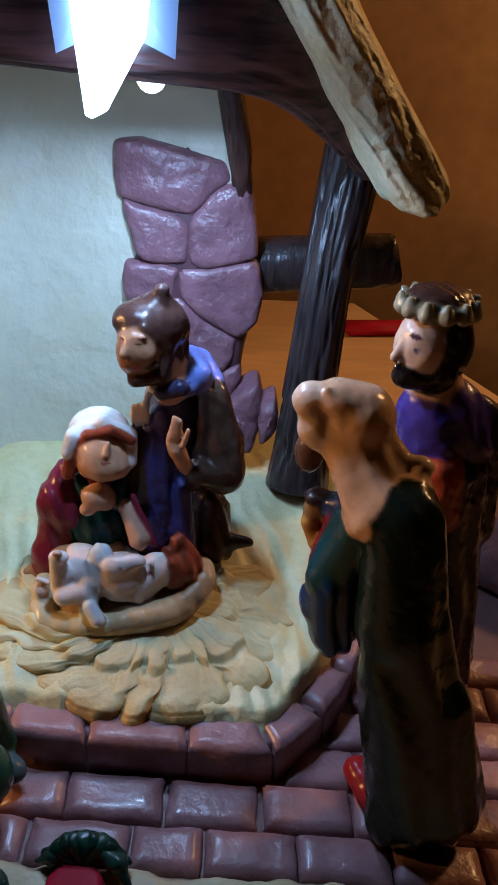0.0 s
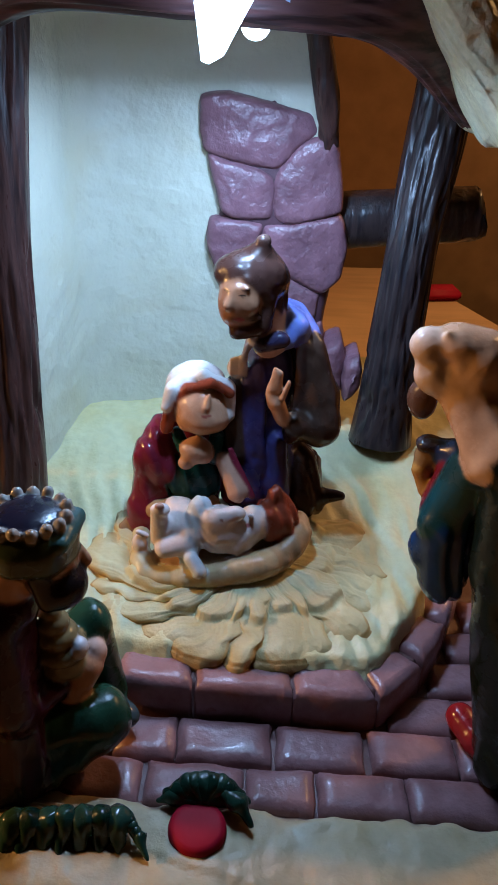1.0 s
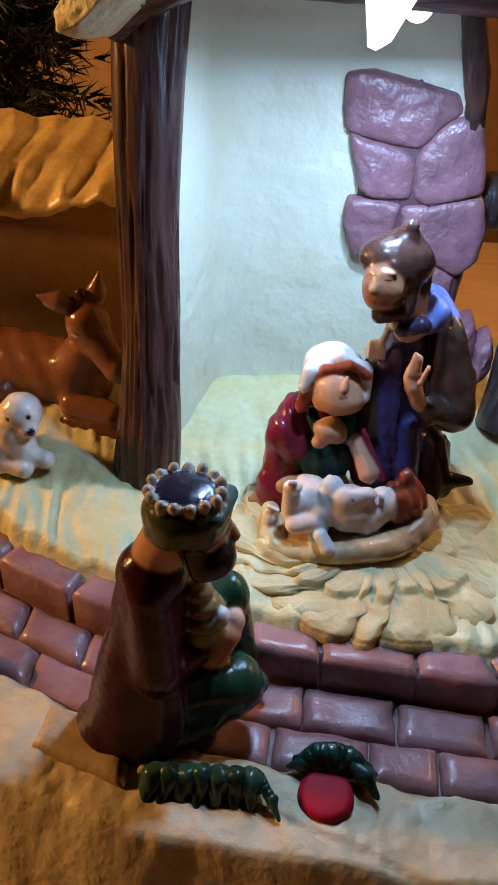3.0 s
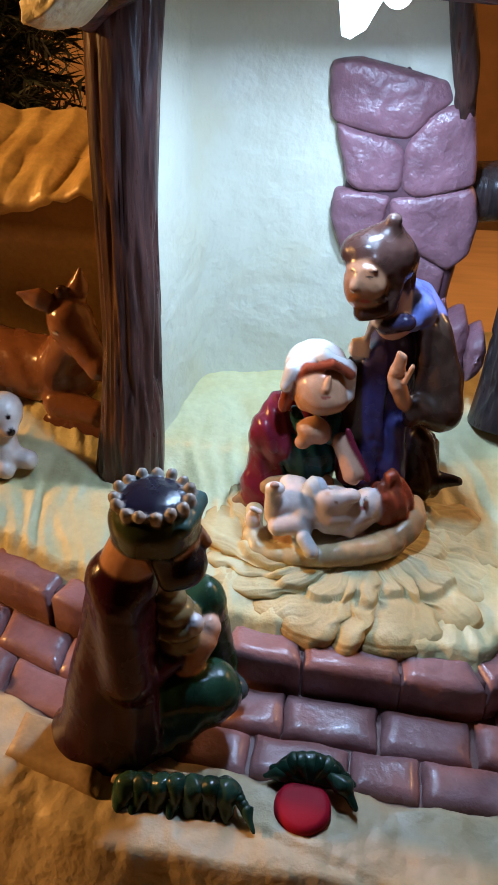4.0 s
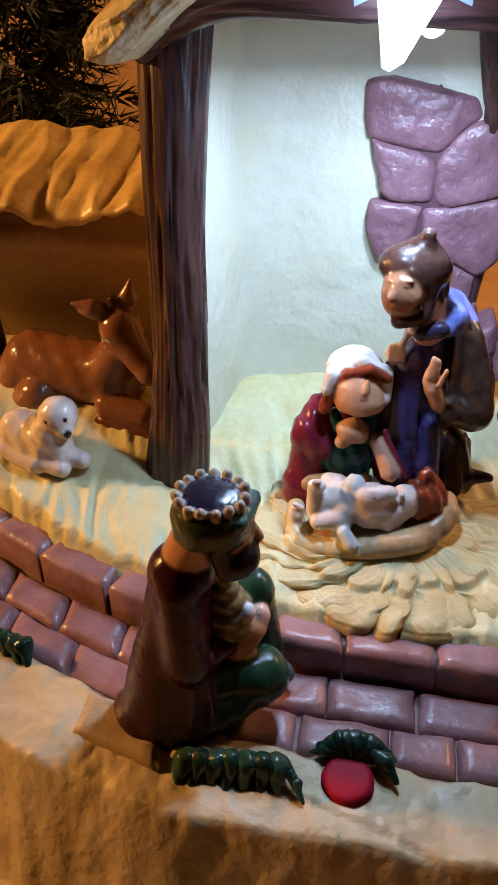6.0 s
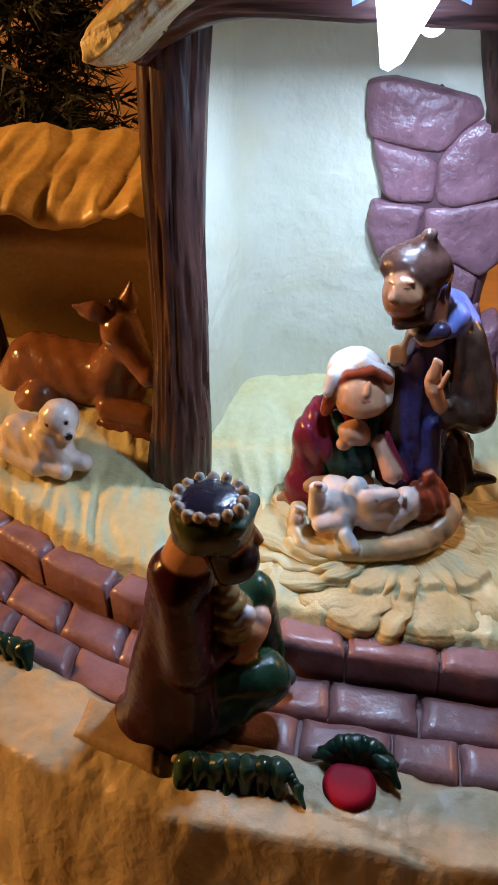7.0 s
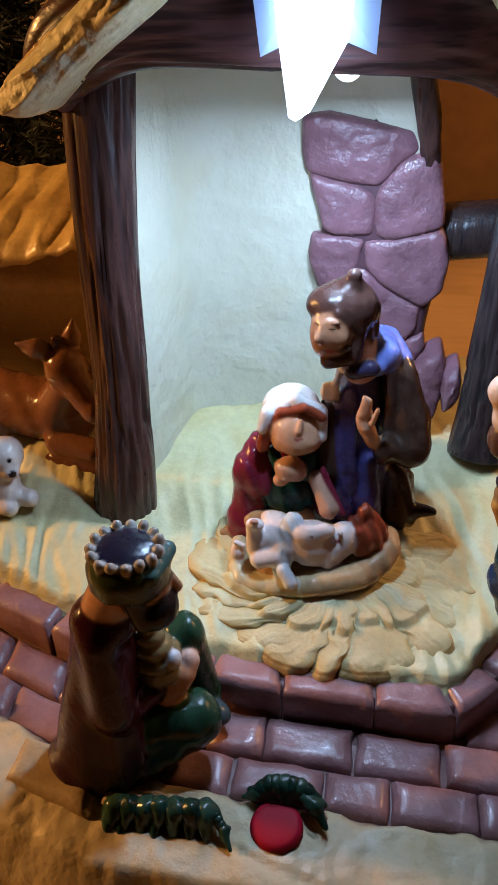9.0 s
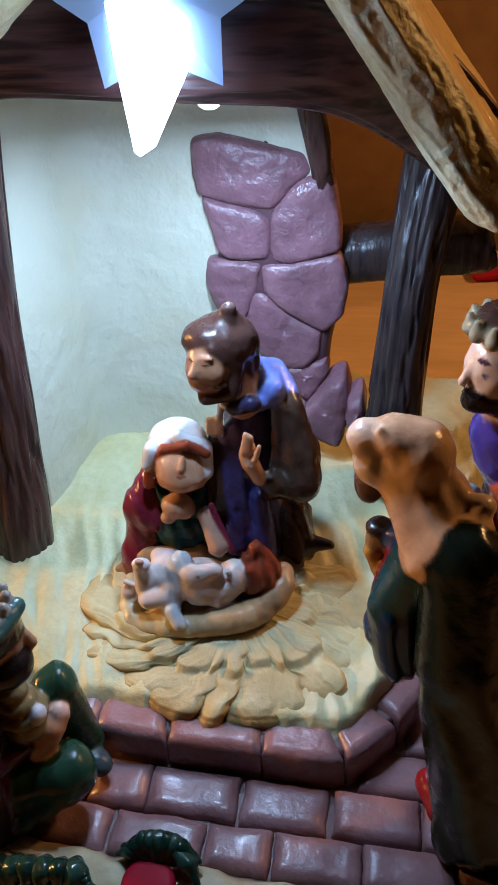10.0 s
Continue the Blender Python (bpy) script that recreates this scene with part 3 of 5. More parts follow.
def star_lamp():
    body = empty("star_light", (-0.033, 0.226, 0.212))
    tagged(body, "translucent star-shaped lamp with a glowing white tail on the beam", "lamp")
    bm = bmesh.new()
    hub, back = bm.verts.new((0, -0.007, 0)), bm.verts.new((0, 0.006, 0))
    ring = []
    for n in range(12):
        a = math.pi * n / 6
        out = n % 2 == 0
        r = (0.030 if out else 0.0185)
        ring.append(bm.verts.new((r * math.sin(a + 0.52), 0.001 if out else -0.002, r * math.cos(a + 0.52) * 0.9)))
    for n in range(12):
        bm.faces.new((hub, ring[n], ring[(n + 1) % 12]))
        bm.faces.new((back, ring[(n + 1) % 12], ring[n]))
    part("star_body", bm, STAR, body, "clear blue-white faceted plastic", smooth=False)
    bm = bmesh.new()
    top = [bm.verts.new(p) for p in ((-0.0105, -0.004, -0.004), (-0.002, -0.0095, 0.002), (0.0095, -0.006, -0.010), (0.004, 0.001, -0.006))]
    mid = [bm.verts.new(p) for p in ((-0.0095, -0.0055, -0.016), (-0.002, -0.0125, -0.017), (0.0085, -0.007, -0.0185), (0.001, -0.001, -0.017))]
    tip = [bm.verts.new(p) for p in ((-0.0065, -0.0080, -0.0365), (-0.0045, -0.0100, -0.037), (-0.001, -0.0078, -0.0352), (-0.0035, -0.006, -0.036))]
    for p, q in ((top, mid), (mid, tip)):
        for n in range(4):
            bm.faces.new((p[n], p[(n + 1) % 4], q[(n + 1) % 4], q[n]))
    bm.faces.new(tip)
    bm.faces.new(top)
    part("tail", bm, TAIL, body, "glowing white icicle-shaped tail", smooth=False)
    led = bmesh.new()
    bmesh.ops.create_uvsphere(led, u_segments=12, v_segments=8, radius=0.0042, matrix=Matrix.Translation((-0.0265, 0.2505, 0.1825)))
    tagged(finish("led_bulb", led, LED), "small white lit bulb under the beam", "bulb")


def setting():
    # room
    def slab(name, a, b, mat, label, category):
        bm = bmesh.new()
        bmesh.ops.create_cube(bm, size=1, matrix=Matrix.Translation([(p + q) / 2 for p, q in zip(a, b)]) @ Matrix.Diagonal([q - p for p, q in zip(a, b)] + [1]))
        return tagged(finish(name, bm, mat, smooth=False), label, category, kind="structure")

    slab("wall_north", (-1.5, 0.78, -0.76), (1.5, 0.82, 1.6), ROOMWALL, "warm ochre painted room wall in shadow", "wall")
    # unseen sides and ceiling, added dark to keep the figures' reflections low
    slab("wall_west", (-1.54, -1.4, -0.76), (-1.5, 0.82, 1.6), DARKWALL, "unseen room wall, added dark to hold down reflections", "wall")
    slab("wall_east", (1.5, -1.4, -0.76), (1.54, 0.82, 1.6), DARKWALL, "unseen room wall, added dark to hold down reflections", "wall")
    slab("wall_south", (-1.5, -1.44, -0.76), (1.5, -1.4, 1.6), DARKWALL, "unseen room wall, added dark to hold down reflections", "wall")
    slab("ceiling", (-1.54, -1.44, 1.6), (1.54, 0.82, 1.64), DARKWALL, "unseen room ceiling, added dark to hold down reflections", "ceiling")
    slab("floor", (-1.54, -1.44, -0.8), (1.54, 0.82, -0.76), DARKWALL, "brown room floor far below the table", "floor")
    bm = bmesh.new()
    top = [bm.verts.new((x, y, -0.036)) for x, y in ((-0.8, -0.3), (0.543, -0.3), (0.112, 0.735), (-0.8, 0.70))]
    bm.faces.new(top)
    got = bmesh.ops.extrude_face_region(bm, geom=bm.faces[:])["geom"]
    bmesh.ops.translate(bm, vec=(0, 0, -0.025), verts=[v for v in got if isinstance(v, bmesh.types.BMVert)])
    bmesh.ops.bevel(bm, geom=bm.edges[:], offset=0.003, segments=2, affect="EDGES")
    tagged(finish("table_top", bm, TABLE, smooth=False), "peach-coloured varnished table top under the set", "table", kind="structure")
    bm = bmesh.new()
    bmesh.ops.create_cube(bm, size=1, matrix=pose(0.120, 0.655, -0.0315, 0, 0, 8) @ Matrix.Diagonal((0.055, 0.022, 0.008, 1)))
    bmesh.ops.bevel(bm, geom=bm.edges[:], offset=0.002, segments=2, affect="EDGES")
    tagged(finish("red_box", bm, RED), "flat red box lying on the table", "box")


setting()
post_things()
back_wall()
masonry()
thatch("thatched_roof", (-0.021, 0.240), (-0.1155, 0.1695), 0.222, 0.325, 0.0165, "straw-coloured thatch roof slope with a rounded eave", 1.0)
thatch("thatched_roof", (-0.021, 0.240), (0.0455, 0.1495), 0.224, 0.318, 0.0185, "straw-coloured thatch roof slope with a rounded eave", 6.0)
star_lamp()


# ---- figures ----
SKIN, TAN = (0.60, 0.35, 0.21), (0.46, 0.24, 0.13)
HAIR, AUBURN, BLACK = (0.055, 0.026, 0.020), (0.26, 0.055, 0.024), (0.012, 0.008, 0.008)
CLOAK, BLUE = (0.055, 0.032, 0.022), (0.16, 0.20, 0.54)
WINE, TEAL, SHADED_MOUND = (0.17, 0.018, 0.038), (0.006, 0.055, 0.065), (0.10, 0.055, 0.03)


def standing_man():
    robe, edge, face = (0.060, 0.052, 0.180), (0.040, 0.022, 0.017), (0.32, 0.165, 0.09)
    c = Clay(0.12)
    c.cone((-18.9, 240.0, 84.1), (-19.0, 240.0, 57.5), 8.4, 10, robe, 0.85, fold=0.2, waves=0.7)
    c.cone((-19.0, 240.0, 57.5), (-20.3, 240.0, 20.7), 10, 12.5, robe, 0.85, fold=0.5, waves=0.85)
    c.cone((-22.3, 233.0, 85.1), (-23.3, 229.0, 41.0), 3.6, 5.0, robe, fold=0.4, waves=0.9, k=2.5, pri=0.2)
    c.cone((-14.5, 231.0, 59.8), (-13.7, 229.0, 34.0), 3.4, 4.2, robe, fold=0.3, k=2.5, pri=0.2)
    c.cone((-13.4, 248.0, 89.2), (-10.4, 250.0, 23.9), 8.5, 11, CLOAK, fold=0.4)
    c.cone((-5.8, 238.0, 90.8), (-2.5, 235.0, 76.0), 5.6, 7.2, CLOAK, fold=0.25, waves=0.8)
    c.cone((-2.5, 235.0, 76.0), (-1.1, 231.0, 67.7), 7.2, 7.0, CLOAK, fold=0.25, waves=0.8)
    c.cone((-1.4, 230.0, 66.1), (-9.0, 226.0, 69.1), 5.8, 4.4, CLOAK, fold=0.2, k=2)
    c.cone((-8.6, 233.0, 93.8), (-9.3, 229.0, 70.9), 1.6, 1.8, edge, k=2.5, fold=0.3, waves=0.9)
    c.cone((-9.7, 226.0, 71.7), (-11.0, 226.0, 64.8), 1.6, 2.2, edge, k=2.5)
    c.cone((-5.0, 240.0, 48.5), (-2.7, 238.0, 33.6), 5.2, 6.4, CLOAK, fold=0.5, waves=1.0)
    c.cone((0.1, 242.0, 47.3), (0.1, 241.0, 36.5), 1.6, 1.8, (0.22, 0.20, 0.15), k=1.0)
    c.cone((1.1, 237.0, 35.5), (8.6, 234.0, 37.7), 3.6, 1.6, (0.035, 0.024, 0.02), k=1.5)
    c.cone((-28.2, 235.0, 78.0), (-28.2, 231.0, 56.5), 4.2, 5.6, CLOAK, fold=0.45, waves=1.0)
    c.cone((-25.2, 232.0, 81.3), (-24.4, 228.0, 59.1), 1.4, 1.8, edge, k=2.5, fold=0.3)
    c.ball((-16.6, 224.0, 81.5), (2.9, 2.3, 5.2), SKIN, turn=15, tip=-10, k=1.0)
    for n in range(3):
        c.cone((-17.9 + 1.13 * n, 223.0 - 0.30 * n, 83.4 + 0.27 * n), (-16.9 + 0.84 * n, 222.0, 90.5 - 0.58 * n), 1.2, 0.9, SKIN, k=0.6)
    c.cone((-14.1, 222.0, 81.1), (-12.5, 221.0, 86.8), 1.1, 0.8, SKIN, k=0.6)
    c.cone((-16.0, 224.0, 78.5), (-13.7, 225.0, 72.2), 2.8, 2.6, SKIN, k=1.0)
    c.ball((-29.0, 234.0, 85.0), (3.0, 2.6, 3.4), (0.72, 0.60, 0.50), k=0.8)
    for n in range(4):
        c.cone((-30.4 + 1.32 * n, 232.0, 88.6 + 0.49 * n), (-30.7 + 1.48 * n, 231.0, 84.3 + 0.07 * n), 0.9, 0.8, (0.72, 0.60, 0.50), k=0.5)
    c.cone((-24.9, 230.0, 97.0), (-26.8, 232.0, 89.4), 1.3, 1.1, (0.36, 0.36, 0.42), k=0.8)
    c.ball((-24.1, 229.0, 97.2), (1.6, 1.6, 1.8), (0.60, 0.60, 0.62), k=0.6)
    c.cone((-20.2, 236.0, 103.2), (-19.0, 233.0, 95.4), 5.6, 5.6, (0.62, 0.42, 0.32), k=1.2)
    c.cone((-21.6, 229.0, 95.7), (-15.3, 228.0, 97.8), 2.2, 2.6, (0.035, 0.03, 0.075), k=1.2, pri=0.2)
    c.cone((-14.4, 243.0, 102.1), (-10.8, 236.0, 98.5), 3.8, 4.4, BLUE, k=2.0, fold=0.2, pri=0.5)
    c.cone((-10.8, 236.0, 98.5), (-12.8, 232.0, 95.9), 4.2, 2.4, BLUE, k=2.0, pri=0.4)
    c.cone((-10.5, 246.0, 99.8), (-6.6, 242.0, 95.1), 4.0, 4.0, BLUE, k=3.0, pri=0.3)
    # face darker than the hands: shade under the hair put into its colour
    c.ball((-28.3, 229.0, 109.3), (6.8, 6.8, 8.6), face, turn=-30, k=0.8, pri=0.15)
    c.ball((-30.8, 227.0, 106.5), (3.2, 3.2, 3.4), face, k=1.4)
    c.cone((-30.2, 224.5, 113.6), (-31.7, 222.8, 110.1), 0.9, 1.6, face, k=1.2, pri=0.3)
    c.cone((-32.9, 227.0, 113.7), (-26.2, 223.6, 115.0), 0.8, 0.8, face, k=1.2)
    c.ball((-25.4, 224.5, 109.6), (2.8, 2.4, 2.6), face, k=1.4)
    c.cone((-19.9, 230.0, 109.4), (-21.8, 228.5, 102.8), 2.8, 3.0, HAIR, k=1.2, pri=0.3)
    c.cone((-22.4, 228.0, 102.3), (-28.7, 225.8, 101.1), 3.2, 2.8, HAIR, k=1.2, pri=0.3)
    c.cone((-30.4, 224.0, 106.2), (-22.9, 224.5, 106.2), 0.8, 1.2, HAIR, k=0.6, pri=0.3)
    c.cone((-22.0, 235.0, 125.5), (-23.0, 236.0, 120.5), 2.4, 6.5, HAIR, k=3)
    c.ball((-24.6, 236.0, 114.8), (11.0, 10.6, 8.8), HAIR, turn=-20, k=1.2, pri=0.2)
    c.ball((-29.6, 233.0, 117.1), (7.2, 6.4, 5.2), HAIR, turn=-25, tip=12, k=2.0, pri=0.2)
    c.cone((-34.7, 231.5, 116.6), (-26.1, 226.5, 116.4), 1.2, 1.3, HAIR, k=1.4, pri=0.2)
    c.cone((-26.1, 226.5, 116.4), (-19.6, 228.5, 110.7), 1.3, 1.8, HAIR, k=1.4, pri=0.2)
    c.ball((-19.2, 238.0, 107.1), (5.4, 6.8, 8.0), HAIR, k=1.6, fold=0.35, waves=1.3)
    c.cone((-15.7, 236.0, 114.1), (-16.1, 238.0, 105.2), 2.2, 2.0, HAIR, k=0.8, fold=0.2)
    c.ball((-21.9, 235.0, 126.3), (2.2, 2.2, 1.9), (0.10, 0.06, 0.05), k=0.7)
    c.spot((-28.3, 222.0, 105.7), (2.0, 2.0, 0.8), (0.34, 0.05, 0.04))
    c.spot((-32.1, 225.0, 114.0), (1.2, 2, 0.35), HAIR)
    c.spot((-26.4, 223.0, 114.9), (2.0, 2, 0.3), HAIR)
    c.spot((-27.5, 223.0, 113.2), (1.2, 2, 0.3), BLACK)
    # foot of the brown straw mound, its shadow put into the dark colour
    c.ball((-7.2, 239.0, 18.6), (17, 11, 5.5), SHADED_MOUND, k=3, fold=0.5)
    return tagged(c.mesh("man_figurine", (-0.010, 0.240, 0.022), 0.6), "glossy painted figurine of a bearded man in navy robe", "figurine")


def kneeling_woman():
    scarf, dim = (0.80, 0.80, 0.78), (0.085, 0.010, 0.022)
    c = Clay(0.10)
    c.cone((-43.3, 239.0, 54.2), (-48.9, 238.0, 22.9), 10.5, 14, WINE, fold=0.4)
    c.cone((-53.0, 236.0, 61.2), (-55.7, 231.0, 54.5), 5.2, 6.0, WINE, fold=0.22, waves=1.3, k=4)
    c.cone((-56.3, 232.0, 53.2), (-51.8, 228.0, 50.2), 6.0, 4.6, WINE, fold=0.22, waves=1.3, k=4)
    c.cone((-56.4, 232.0, 47.4), (-58.1, 229.0, 34.2), 5.6, 7.2, WINE, fold=0.3, waves=0.9, k=5)
    c.cone((-59.7, 228.0, 30.9), (-49.7, 222.0, 33.2), 5.0, 5.0, WINE, k=2, fold=0.3)
    # right sleeve: the wine red halved, its shade put into the colour
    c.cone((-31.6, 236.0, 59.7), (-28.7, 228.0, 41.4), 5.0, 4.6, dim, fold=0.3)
    c.cone((-30.0, 224.0, 60.6), (-22.5, 217.0, 47.5), 1.0, 1.2, WINE, k=0.7, pri=0.3)
    c.ball((-42.5, 229.0, 45.8), (9.2, 6.4, 10.0), TEAL, k=1.0, fold=0.35, waves=1.0)
    c.cone((-47.7, 228.0, 64.2), (-45.3, 225.0, 60.0), 2.0, 2.4, TEAL, k=1)
    c.cone((-34.6, 227.0, 63.4), (-35.5, 225.0, 57.0), 2.6, 2.6, TEAL, k=1)
    c.cone((-31.9, 224.0, 56.4), (-27.4, 217.5, 48.6), 3.0, 3.6, (0.52, 0.31, 0.21), k=0.8, fold=0.25, waves=1.2)
    c.ball((-41.0, 222.0, 61.2), (5.4, 4.2, 4.6), SKIN, k=1.0)
    c.ball((-44.1, 221.0, 57.0), (2.8, 2.4, 2.4), SKIN, k=1.2)
    c.ball((-38.3, 221.5, 59.6), (2.8, 2.4, 3.0), SKIN, k=1.2)
    c.ball((-41.0, 229.0, 73.1), (9.2, 6.6, 7.6), AUBURN, k=1.0)
    c.cone((-48.9, 227.0, 76.3), (-50.9, 226.0, 66.8), 1.9, 2.1, AUBURN, k=1.2, fold=0.2, waves=1.6)
    c.ball((-39.7, 226.0, 74.0), (8.0, 6.8, 7.8), SKIN, k=0.8, pri=0.3)
    c.ball((-38.7, 223.0, 71.7), (7.0, 4.8, 4.2), SKIN, k=3.0)
    c.ball((-34.7, 225.0, 70.5), (3.6, 3.4, 3.6), SKIN, k=1.6)
    c.ball((-44.2, 225.0, 69.9), (3.0, 3.2, 3.0), SKIN, k=1.6)
    c.cone((-36.8, 221.3, 81.0), (-37.6, 220.0, 77.5), 0.7, 1.15, SKIN, k=1.2)
    c.cone((-49.1, 226.5, 73.5), (-44.0, 224.5, 81.4), 1.6, 1.4, AUBURN, k=0.9, pri=0.2)
    c.cone((-44.0, 224.5, 81.4), (-36.1, 223.5, 84.3), 1.4, 1.3, AUBURN, k=0.9, pri=0.2)
    c.cone((-36.1, 223.5, 84.3), (-30.7, 225.5, 80.2), 1.3, 1.3, AUBURN, k=0.9, pri=0.2)
    c.ball((-41.8, 234.0, 78.4), (10.0, 9.2, 8.0), scarf, k=0.8, pri=0.3)
    c.cone((-48.5, 227.0, 79.9), (-50.8, 225.0, 74.9), 3.0, 1.7, scarf, k=1.5)
    c.cone((-30.9, 228.0, 81.0), (-30.8, 226.5, 71.9), 2.2, 2.0, scarf, k=1.5)
    c.cone((-46.6, 228.0, 81.7), (-38.8, 226.5, 86.0), 1.4, 1.4, scarf, k=2.0)
    c.cone((-38.8, 226.5, 86.0), (-32.1, 228.0, 82.7), 1.4, 1.4, scarf, k=2.0)
    c.spot((-40.2, 219.0, 80.2), (1.7, 2, 0.42), HAIR)
    c.spot((-33.4, 219.0, 81.5), (1.7, 2, 0.42), HAIR)
    c.spot((-40.7, 219.0, 82.4), (2.2, 2, 0.4), AUBURN)
    c.spot((-32.3, 219.0, 84.1), (2.2, 2, 0.4), AUBURN)
    c.spot((-37.6, 219.0, 75.1), (1.5, 2.5, 0.5), (0.36, 0.10, 0.07))
    c.ball((-49.4, 230.0, 24.5), (18, 12, 6), (0.22, 0.13, 0.08), k=4)
    c.cone((-63.0, 228.0, 26.5), (-66.3, 226.0, 26.7), 3.6, 2.0, (0.34, 0.22, 0.12), k=2)
    return tagged(c.mesh("woman_figurine", (-0.043, 0.232, 0.023), 0.6), "glossy painted figurine of a kneeling woman in white headscarf", "figurine")


def baby_cradle():
    straw, tan, flesh = (0.66, 0.58, 0.34), (0.44, 0.29, 0.15), (0.84, 0.75, 0.71)
    c = Clay(0.10)
    # brown cradle legs, merged with the shade under the cushion as dark brown
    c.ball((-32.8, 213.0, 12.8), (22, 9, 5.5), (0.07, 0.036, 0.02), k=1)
    c.ball((-32.6, 215.0, 24.6), (24.5, 11.5, 6.0), tan, k=1.5)
    for x, y, z, r in ((-57.9, 209.0, 25.3, 3.2), (-55.9, 205.0, 23.7, 3.4), (-49.7, 203.0, 24.2, 3.2), (-43.5, 202.0, 24.9, 3.4), (-37.7, 202.0, 25.0, 3.1)):
        c.ball((x, y, z), (r * 1.25, r, r * 0.95), straw, k=3.2, fold=0.08, waves=1.2)
    for x, y, z, r in ((-31.7, 203.0, 26.2, 3.8), (-25.4, 204.5, 26.9, 4.2), (-18.7, 206.0, 28.2, 4.4), (-13.2, 209.5, 28.4, 4.0), (-8.6, 213.0, 31.1, 3.8), (-6.3, 217.0, 33.7, 3.6), (-7.2, 222.0, 35.2, 3.4)):
        c.ball((x, y, z), (r * 1.2, r, r), (0.56, 0.42, 0.23) if x < -14 else tan, k=4.0, fold=0.1, waves=1.1)
    c.cone((-59.0, 210.0, 25.8), (-59.1, 218.0, 29.4), 3.0, 3.2, straw, k=1.5)
    c.cone((-54.9, 224.0, 36.2), (-36.7, 225.0, 38.2), 3.6, 3.6, tan, k=2)
    c.cone((-25.9, 213.0, 36.7), (-32.9, 212.0, 38.0), 6.8, 7.4, flesh, k=1.5, pri=0.3)
    c.cone((-32.9, 212.0, 38.0), (-42.8, 212.0, 38.1), 7.4, 6.2, flesh, k=1.5, pri=0.3)
    c.ball((-27.8, 208.5, 46.3), (3.6, 2.4, 2.6), flesh, k=2.2, pri=0.3)
    c.ball((-33.7, 207.5, 44.2), (5.0, 3.0, 4.2), flesh, k=2.2, pri=0.3)
    c.cone((-24.0, 209.5, 38.7), (-27.1, 208.0, 33.7), 2.6, 2.4, flesh, k=1.2, pri=0.3)
    c.cone((-27.1, 208.0, 33.7), (-34.4, 207.5, 34.0), 2.4, 2.2, flesh, k=1.2, pri=0.3)
    c.cone((-44.5, 217.0, 42.1), (-47.9, 217.0, 43.0), 3.4, 3.0, flesh, k=1.2)
    cloth = (0.70, 0.76, 0.80)
    c.cone((-38.8, 211.0, 46.5), (-41.6, 209.0, 37.0), 3.8, 4.4, cloth, k=1.4, fold=0.15, waves=1.8)
    c.cone((-41.6, 209.0, 37.0), (-42.2, 205.0, 29.9), 4.2, 3.0, cloth, k=1.4, fold=0.15, waves=1.8)
    c.cone((-41.2, 202.0, 32.6), (-38.3, 199.5, 29.7), 2.4, 2.4, cloth, k=1.0)
    c.cone((-44.3, 214.0, 41.3), (-50.6, 210.0, 38.8), 4.6, 3.9, flesh, k=1.2)
    c.cone((-51.9, 209.0, 35.5), (-52.0, 209.0, 45.1), 3.0, 2.7, flesh, k=1.0)
    c.ball((-51.3, 208.0, 47.1), (3.2, 2.4, 2.2), flesh, k=0.8)
    c.ball((-51.2, 206.5, 49.5), (1.6, 1.0, 0.9), (0.52, 0.30, 0.22), k=0.4)
    c.cone((-43.9, 206.5, 35.0), (-50.0, 205.5, 33.9), 3.7, 3.2, flesh, k=1)
    c.ball((-58.8, 212.0, 30.8), (2.6, 3.0, 3.6), flesh, k=1)
    for n in range(4):
        c.ball((-59.1 + 0.93 * n, 211.0, 36.0 - 0.43 * n), 0.9, flesh, k=0.5)
    c.ball((-22.0, 213.5, 39.2), (5.1, 5.4, 6.6), flesh, k=0.8, pri=0.2)
    c.ball((-22.7, 209.0, 45.3), (0.9, 0.9, 0.9), flesh, k=0.9)
    c.ball((-22.4, 211.0, 37.9), (2.4, 2.0, 2.2), flesh, k=1.2)
    c.ball((-14.6, 218.5, 38.3), (7.4, 7.4, 8.0), AUBURN, k=0.8, fold=0.4, waves=1.2)
    c.cone((-18.3, 215.5, 43.7), (-14.7, 218.5, 48.3), 2.0, 2.2, AUBURN, k=1.0, fold=0.25, waves=1.6)
    c.cone((-14.7, 218.5, 48.3), (-9.4, 219.0, 40.3), 2.4, 2.6, AUBURN, k=1.0, fold=0.25, waves=1.6)
    c.cone((-16.9, 213.5, 42.2), (-16.0, 212.5, 35.1), 2.2, 2.0, AUBURN, k=1.0, fold=0.25, waves=1.6)
    c.spot((-18.9, 210.0, 46.9), (0.9, 2.2, 0.7), BLACK)
    c.spot((-21.9, 210.0, 46.7), (0.7, 2.2, 0.5), (0.15, 0.06, 0.04))
    c.spot((-23.2, 209.5, 41.8), (1.1, 2.2, 0.6), (0.55, 0.20, 0.20))
    c.spot((-31.7, 205.5, 45.8), (0.6, 2.5, 0.5), (0.45, 0.25, 0.18))
    return tagged(c.mesh("baby_figurine", (-0.034, 0.210, 0.020), 0.55), "painted figurine of a swaddled baby lying on a straw cushion", "figurine")


